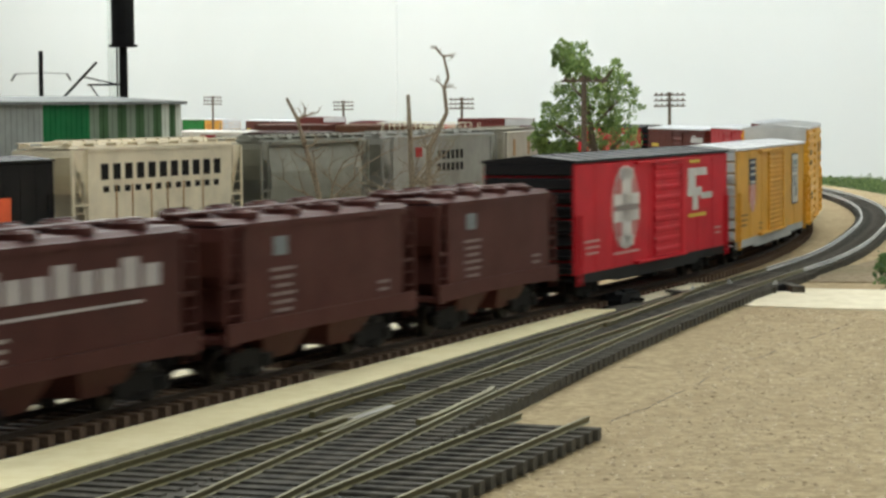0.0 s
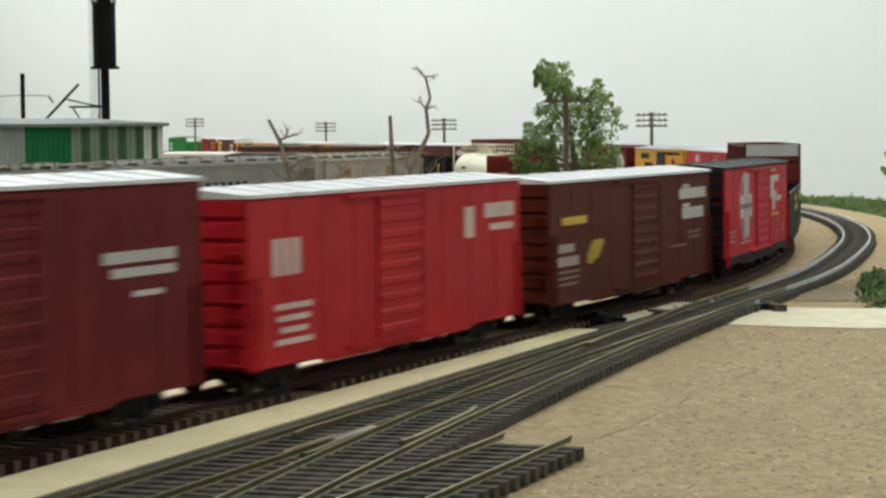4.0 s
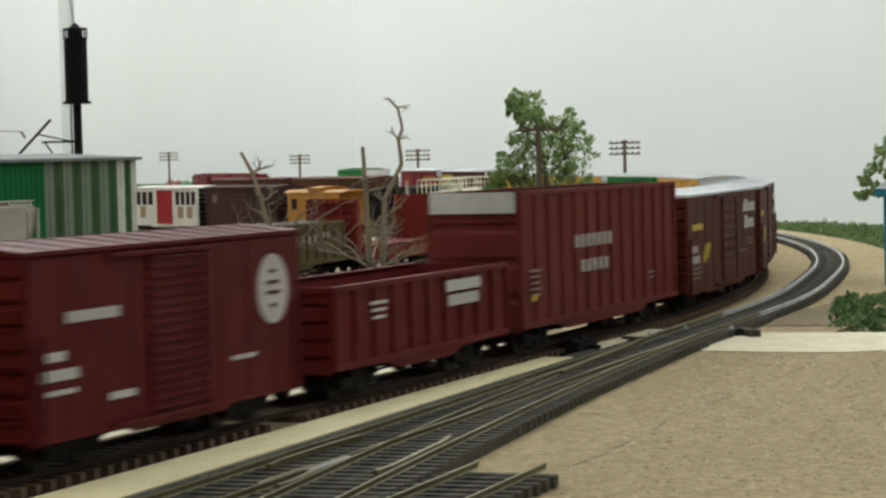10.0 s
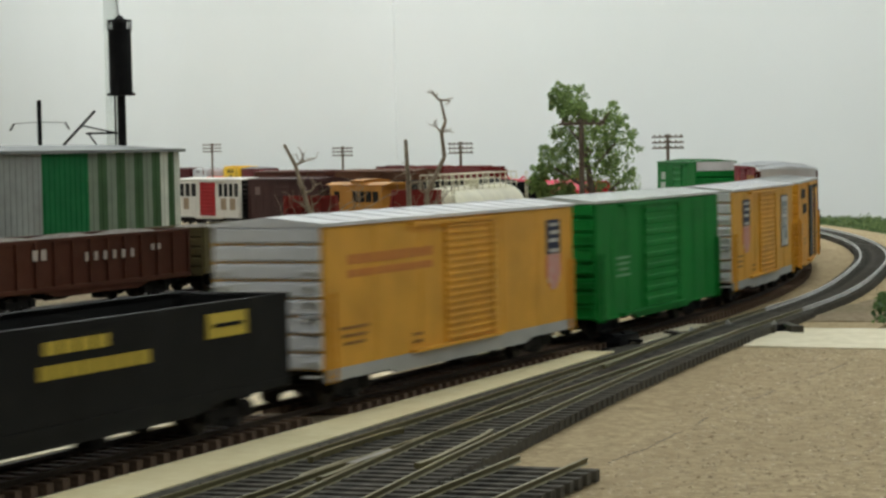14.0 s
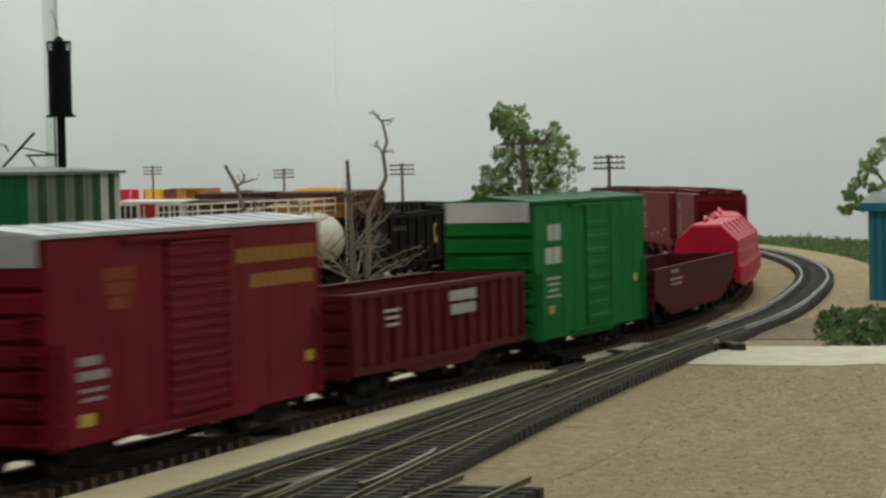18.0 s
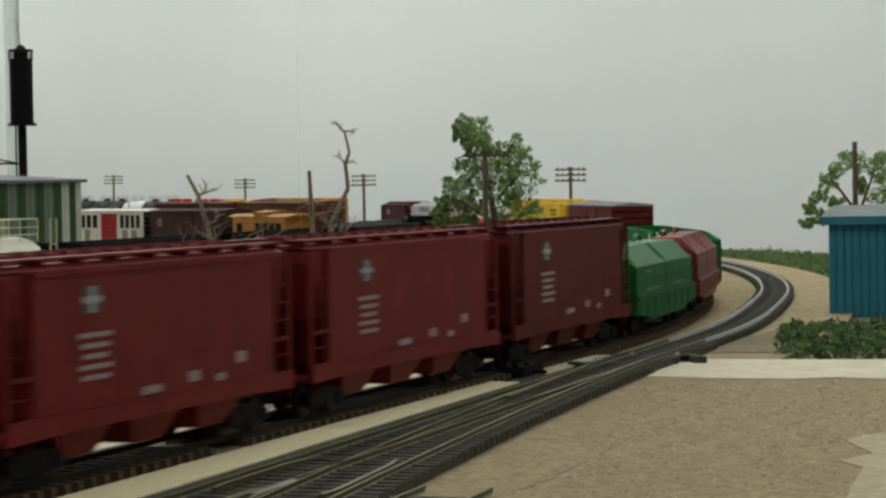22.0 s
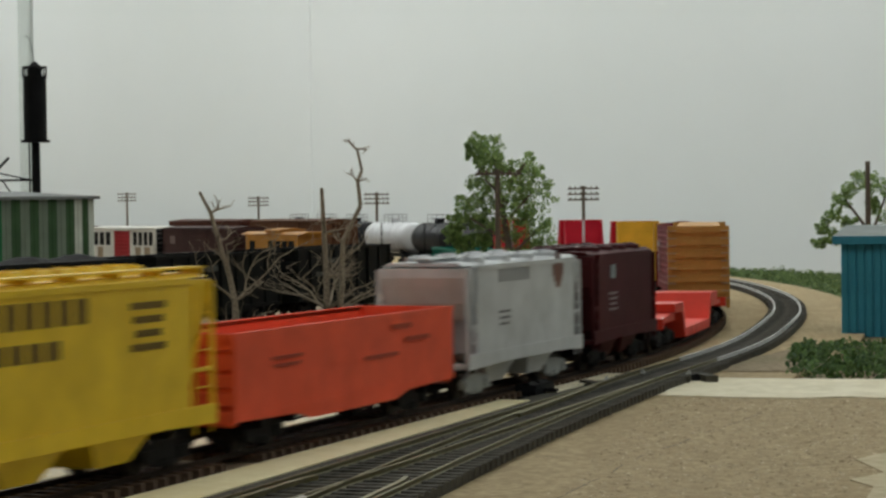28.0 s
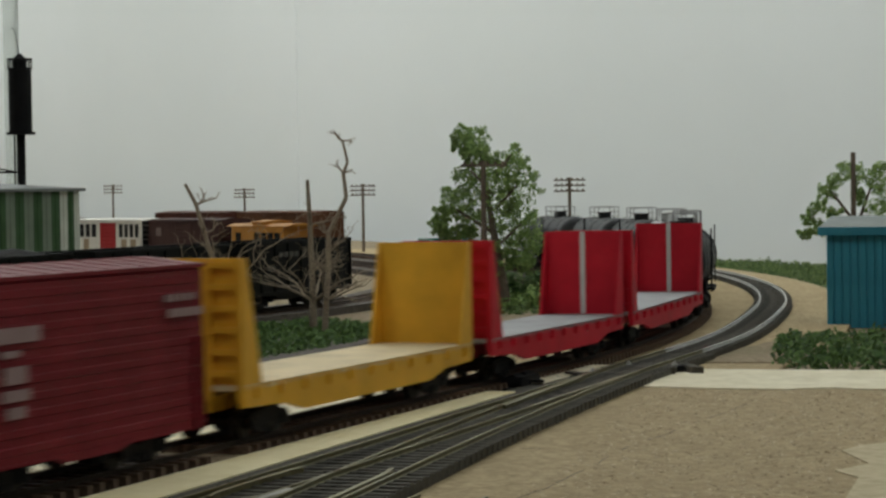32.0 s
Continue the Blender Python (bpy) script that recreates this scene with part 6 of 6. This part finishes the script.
def switch_machine():
    m = thing("switch_machine", "small black switch motor beside the turnout", "switch motor", at=pose(MAIN.side(-0.046, 0.0148).x, MAIN.side(-0.046, 0.0148).y, -0.0044, 0, 0, 68))
    part("case", Shape().prism([(-0.012, 0), (0.012, 0), (0.012, 0.003), (0.0105, 0.0052), (-0.0105, 0.0052), (-0.012, 0.003)], -0.004, 0.004, "y"), BLACK, m)
    part("flange", Shape().box(-0.016, 0.016, -0.0026, 0.0026, 0, 0.0012), BLACK, m)
    part("lever", Shape().box(-0.001, 0.001, -0.009, -0.003, 0.0022, 0.0034), IRON, m)
    for x in (-0.0105, 0.0015):
        part("coil", Shape().cyl((x, 0, 0.0040), 0.0022, 0.009, "x", 10), BLACK, m)


switch_machine()


def point_lever(x, y, turn):
    """Turnout lever: a dark base with a small white target."""
    p = thing("switch_stand", "small dark turnout lever with a white triangular target", "switch stand", "turnout levers", pose(x, y, -0.0042, 0, 0, turn))
    part("base", Shape().prism([(-0.005, -0.003), (0.006, -0.002), (0.004, 0.003), (-0.005, 0.002)], 0, 0.0028, "z", [(-0.003, -0.002), (0.003, -0.002), (0.003, 0.002), (-0.003, 0.002)]), BLACK, p)
    part("rod", Shape().box(-0.016, -0.004, -0.0008, 0.0008, 0.0006, 0.0018), IRON, p)
    for x in (-0.0055, 0.0065):
        part("headblock", Shape().prism([(x - 0.0024, -0.010), (x + 0.0022, -0.0115), (x + 0.0026, 0.0105), (x - 0.002, 0.0085)], 0.0, 0.0027, "z"), TIEGREY, p, "long dark tie under the lever")
    part("target", Shape().prism([(-0.0014, 0.0026), (0.0014, 0.0026), (0.0002, 0.0046)], -0.0004, 0.0004, "y"), WHITE, p)


point_lever(0.1216, 0.9228, 10)
point_lever(0.1037, 0.9307, -15)
point_lever(0.0854, 0.8957, 25)


# ---- plants ----
def leaf_cloud(s, c, r, n, size, squash=1.0):
    for _ in range(n):
        v = Vector((random.gauss(0, 1), random.gauss(0, 1), random.gauss(0, 1))).normalized() * (random.random() ** 0.45)
        p = Vector(c) + Vector((v.x * r, v.y * r, v.z * r * squash))
        a = Vector((random.gauss(0, 1), random.gauss(0, 1), random.gauss(0, 1))).normalized() * size * random.uniform(0.6, 1.3)
        b = a.orthogonal().normalized() * a.length * random.uniform(0.4, 0.9)
        k = len(s.v)
        s.v += [tuple(p - a), tuple(p + b), tuple(p + a), tuple(p - b)]
        s.f.append((k, k + 1, k + 2, k + 3))


def limb(s, p, d, length, r, depth, bend=0.5, out=None):
    """A crooked limb that forks."""
    p, d = Vector(p), Vector(d).normalized()
    n = 4
    for i in range(n):
        q = p + d * (length / n)
        s.rod(p, q, r * (1 - 0.6 * i / n), 6, r * (1 - 0.6 * (i + 1) / n))
        p = q
        d = (d + bend * 0.5 * Vector((random.gauss(0, 1), random.gauss(0, 1), random.gauss(0, 0.7)))).normalized()
        if depth and i >= 1:
            side = (d + Vector((random.gauss(0, 1), random.gauss(0, 1), random.uniform(0, 0.8)))).normalized()
            limb(s, p, side, length * random.uniform(0.45, 0.7), r * 0.45, depth - 1, bend, out)
    if out is not None:
        out.append(p)


def green_tree(x, y, tall, label):
    t = thing("tree", label, "tree", at=pose(x, y, BASE))
    s, tips = Shape(), []
    s.rod((0.010, 0, 0), (0.006, 0, 0.03), 0.0042, 8, 0.003).rod((0.006, 0, 0.03), (0.001, 0, 0.06), 0.003, 8, 0.002).rod((0.001, 0, 0.06), (-0.006, 0, 0.108), 0.002, 8, 0.0008)
    for zz, dx in ((0.04, 0.02), (0.05, -0.022), (0.065, 0.018), (0.075, -0.012), (0.085, 0.014)):
        s.rod((0.003, 0, zz), (dx, random.uniform(-0.01, 0.01), zz + 0.016), 0.0012, 6, 0.0006)
    part("trunk", s, POLEWOOD, t)
    c = Shape()
    blobs = [(-0.0165, 0, 0.915, 0.008), (-0.0105, 0, 0.90, 0.009), (-0.010, 0, 0.85, 0.011), (-0.004, 0, 0.78, 0.013), (0.015, 0, 0.80, 0.009), (0.0165, 0, 0.72, 0.012), (0.004, 0, 0.70, 0.013), (-0.012, 0, 0.66, 0.011), (-0.024, 0, 0.585, 0.009), (0.0, 0, 0.58, 0.015),
             (0.019, 0, 0.60, 0.013), (-0.029, 0, 0.52, 0.007), (-0.033, 0, 0.46, 0.006), (-0.026, 0, 0.40, 0.006), (-0.014, 0, 0.50, 0.009), (0.023, 0, 0.47, 0.012), (0.006, 0.006, 0.45, 0.014), (0.027, 0, 0.36, 0.011), (0.014, 0, 0.33, 0.011), (-0.014, 0, 0.42, 0.005), (-0.018, 0, 0.33, 0.008), (-0.008, 0, 0.27, 0.009), (0.004, 0, 0.26, 0.010), (0.022, 0, 0.26, 0.008)]
    for bx, by, bz, br in blobs:
        leaf_cloud(c, (bx, by + random.uniform(-0.006, 0.006), bz * tall), br * 0.94, 430, 0.0010, 0.9)
        for _ in range(11):
            a = random.uniform(0, 2 * math.pi)
            e = random.uniform(0.75, 1.2)
            leaf_cloud(c, (bx + br * e * math.cos(a), random.uniform(-0.6, 0.6) * br, bz * tall + br * e * math.sin(a)), br * random.uniform(0.16, 0.32), 55, 0.0009)
    part("crown", leafy_mesh(c, LEAF), LEAF, t, "uneven green foam foliage")
    return t


random.seed(4)
green_tree(0.0755, 1.48, 0.122, "green leafy model tree with uneven crown")


def right_tree():
    t = thing("tree", "sparse yellow-green model tree behind the shed", "tree", at=pose(0.335, 1.58, BASE))
    s = Shape()
    s.rod((0, 0, 0), (0.002, 0, 0.05), 0.0022, 6, 0.0016).rod((0.002, 0, 0.05), (-0.016, 0, 0.074), 0.0012, 6, 0.0008).rod((-0.016, 0, 0.074), (-0.03, 0, 0.055), 0.0008, 5, 0.0005).rod((0.002, 0, 0.05), (0.014, 0, 0.082), 0.0012, 6, 0.0006)
    part("trunk", s, POLEWOOD, t)
    c = Shape()
    for bx, bz, br in ((-0.004, 0.090, 0.007), (-0.012, 0.082, 0.007), (-0.019, 0.073, 0.007), (-0.026, 0.064, 0.006), (-0.031, 0.054, 0.006), (-0.034, 0.044, 0.005), (-0.024, 0.047, 0.006), (-0.014, 0.058, 0.005),
                       (0.006, 0.084, 0.009), (0.016, 0.078, 0.009), (0.025, 0.070, 0.010), (0.013, 0.062, 0.009), (0.030, 0.058, 0.010), (0.004, 0.070, 0.006), (0.038, 0.066, 0.009), (0.020, 0.090, 0.006)):
        leaf_cloud(c, (bx, random.uniform(-0.006, 0.006), bz), br, 210, 0.0012, 0.75)
        for _ in range(4):
            a = random.uniform(0, 2 * math.pi)
            leaf_cloud(c, (bx + br * math.cos(a), random.uniform(-0.005, 0.005), bz + 0.8 * br * math.sin(a)), br * 0.35, 30, 0.0011)
    part("crown", leafy_mesh(c, LEAF), LEAF, t)


right_tree()


def small_bush(x, y):
    b = thing("bush", "small rounded green bush beyond the tree", "bush", at=pose(x, y, BASE))
    part("stem", Shape().rod((0, 0, 0), (0.001, 0, 0.03), 0.0012, 6, 0.0006), POLEWOOD, b)
    c = Shape()
    for bx, bz, br in ((0, 0.040, 0.009), (-0.009, 0.036, 0.008), (0.010, 0.035, 0.008), (-0.003, 0.028, 0.010), (0.006, 0.026, 0.009), (-0.013, 0.026, 0.006)):
        leaf_cloud(c, (bx, 0, bz), br, 420, 0.0010, 0.9)
    part("crown", leafy_mesh(c, LEAF), LEAF, b)


small_bush(0.132, 1.50)


def thicket():
    b = thing("bush", "wide green bush round the foot of the tree", "bush", at=pose(0.078, 1.515, BASE))
    s, c = Shape(), Shape()
    for i in range(9):
        x = -0.040 + 0.010 * i
        s.rod((x, 0, 0), (x + random.uniform(-0.004, 0.004), random.uniform(-0.004, 0.004), 0.018), 0.0008, 5, 0.0004)
        for _ in range(3):
            r = random.uniform(0.006, 0.010)
            leaf_cloud(c, (x + random.uniform(-0.005, 0.005), random.uniform(-0.012, 0.012), random.uniform(0.006, 0.027 if i < 5 else 0.020)), r, 260, 0.0010, 0.9)
    part("stems", s, POLEWOOD, b)
    part("crown", leafy_mesh(c, GRASS), GRASS, b, "dense dark green leaves")


thicket()


def dead_tree(x, y, pts, r, twigs, label, seed, forks=2):
    random.seed(seed)
    t = thing("dead_tree", label, "dead tree", "dead trees", pose(x, y, BASE))
    s = Shape()
    for (a, b), k in zip(zip(pts, pts[1:]), range(99)):
        s.rod(a, b, r * (1 - 0.75 * k / len(pts)), 7, r * (1 - 0.75 * (k + 1) / len(pts)))
    part("trunk", s, GREYWOOD, t)
    s = Shape()
    for z, n, ln in twigs:
        for _ in range(n):
            a = random.uniform(0, 2 * math.pi)
            i = min(range(len(pts)), key=lambda j: abs(pts[j][2] - z))
            limb(s, (pts[i][0], pts[i][1], z), (math.cos(a), math.sin(a) * 0.7, random.uniform(0.1, 0.9)), ln * random.uniform(0.6, 1.2), r * 0.36, forks, 0.62)
    part("twig_tangle", s, GREYWOOD, t, "tangle of bare twisted twigs")
    return t


dead_tree(-0.0775, 1.145, [(0, 0, 0), (0.001, 0, 0.016), (0.0005, 0, 0.0281), (-0.002, 0, 0.041), (-0.007, 0, 0.0582), (-0.011, 0, 0.0728), (-0.0163, 0, 0.0831)], 0.0021, [(0.014, 3, 0.022), (0.0281, 4, 0.028), (0.041, 2, 0.022), (0.0582, 2, 0.013), (0.0728, 2, 0.010)], "bare grey dead tree leaning over the yard", 11)
dead_tree(-0.034, 1.26, [(0, 0, 0), (0.0, 0, 0.03), (-0.001, 0, 0.06), (-0.002, 0, 0.085)], 0.0023, [(0.018, 7, 0.030), (0.035, 5, 0.024), (0.06, 2, 0.014)], "bare broken dead tree with tangled twigs", 12)
dead_tree(-0.0272, 1.235, [(0, 0, 0), (0.002, 0, 0.032), (0.003, 0, 0.056), (0.0085, 0, 0.0665), (0.0128, 0, 0.0750), (0.0114, 0, 0.0884), (0.0138, 0, 0.0941), (0.0114, 0, 0.1055)], 0.0018, [(0.02, 6, 0.024), (0.056, 2, 0.010), (0.0884, 2, 0.006), (0.1055, 3, 0.006)], "tall thin crooked dead tree", 13)


def tufts(name, pts, n, size, mat, label, z=BASE, high=0.006):
    """Low ground foliage scattered in a polygon."""
    xs, ys = [p[0] for p in pts], [p[1] for p in pts]

    def inside(x, y):
        odd = False
        for (x0, y0), (x1, y1) in zip(pts, pts[1:] + pts[:1]):
            if (y0 > y) != (y1 > y) and x < (x1 - x0) * (y - y0) / (y1 - y0) + x0:
                odd = not odd
        return odd

    s = Shape()
    count = 0
    while count < n:
        x, y = random.uniform(min(xs), max(xs)), random.uniform(min(ys), max(ys))
        if not inside(x, y):
            continue
        count += 1
        hh = high * (0.35 + 0.9 * noise.noise((x * 60, y * 60, 1)) ** 2 * 3 + 0.3 * random.random())
        leaf_cloud(s, (x, y, z + hh * 0.4), size * 2.2, 14, size, min(1.3, hh / (size * 2.2)))
    return tagged(part(name, leafy_mesh(s, mat), mat), label, "foliage", kind="stuff")


tufts("grass", [(0.167, 0.948), (0.178, 1.01), (0.20, 1.12), (0.6, 1.15), (0.6, 0.85), (0.22, 0.928)], 2600, 0.0013, GRASS, "dark green ground foliage round the shed", high=0.013)
tufts("grass", [(0.335, 1.62), (0.350, 1.9), (0.33, 2.2), (0.335, 2.38), (0.42, 2.17), (0.80, 1.75), (0.75, 1.5), (0.50, 1.5)], 7500, 0.0014, SCRUB, "green and tan scrub along the backdrop", high=0.007)
tufts("grass", [(-0.142, 1.068), (-0.150, 1.15), (-0.142, 1.225), (-0.118, 1.275), (-0.03, 1.36), (0.03, 1.26), (-0.03, 1.10), (-0.062, 1.020), (-0.105, 1.052)], 3000, 0.0010, GRASS, "dark green ground foliage beside the yard track", high=0.0065)
tufts("grass", [(0.11, 1.42), (0.10, 1.55), (0.14, 1.76), (0.165, 1.74), (0.140, 1.46)], 700, 0.0012, LEAF, "bright green grass inside the curve", high=0.004)
tufts("grass", [(0.04, 1.40), (0.02, 1.62), (0.15, 1.75), (0.16, 1.45)], 380, 0.0015, SCRUB, "green and tan scrub under the tree", high=0.007)
tufts("bush", [(0.07, 1.46), (0.05, 1.54), (0.12, 1.60), (0.15, 1.52)], 420, 0.0015, LEAF, "green bush beside the tree", high=0.022)


# ---- what moves ----
def motions():
    for car, s0, half in TRAIN:
        rows = []
        for i in range(81):
            t = i * 0.4
            rows.append((t, MAIN.stand(s0 - SPEED * t, half)))
        walk(car, rows)
    for car, s0, half in SLOW:
        walk(car, [(t, MID.stand(s0 - slow_way(t), half)) for t in [i * 0.4 for i in range(81)]])


motions()
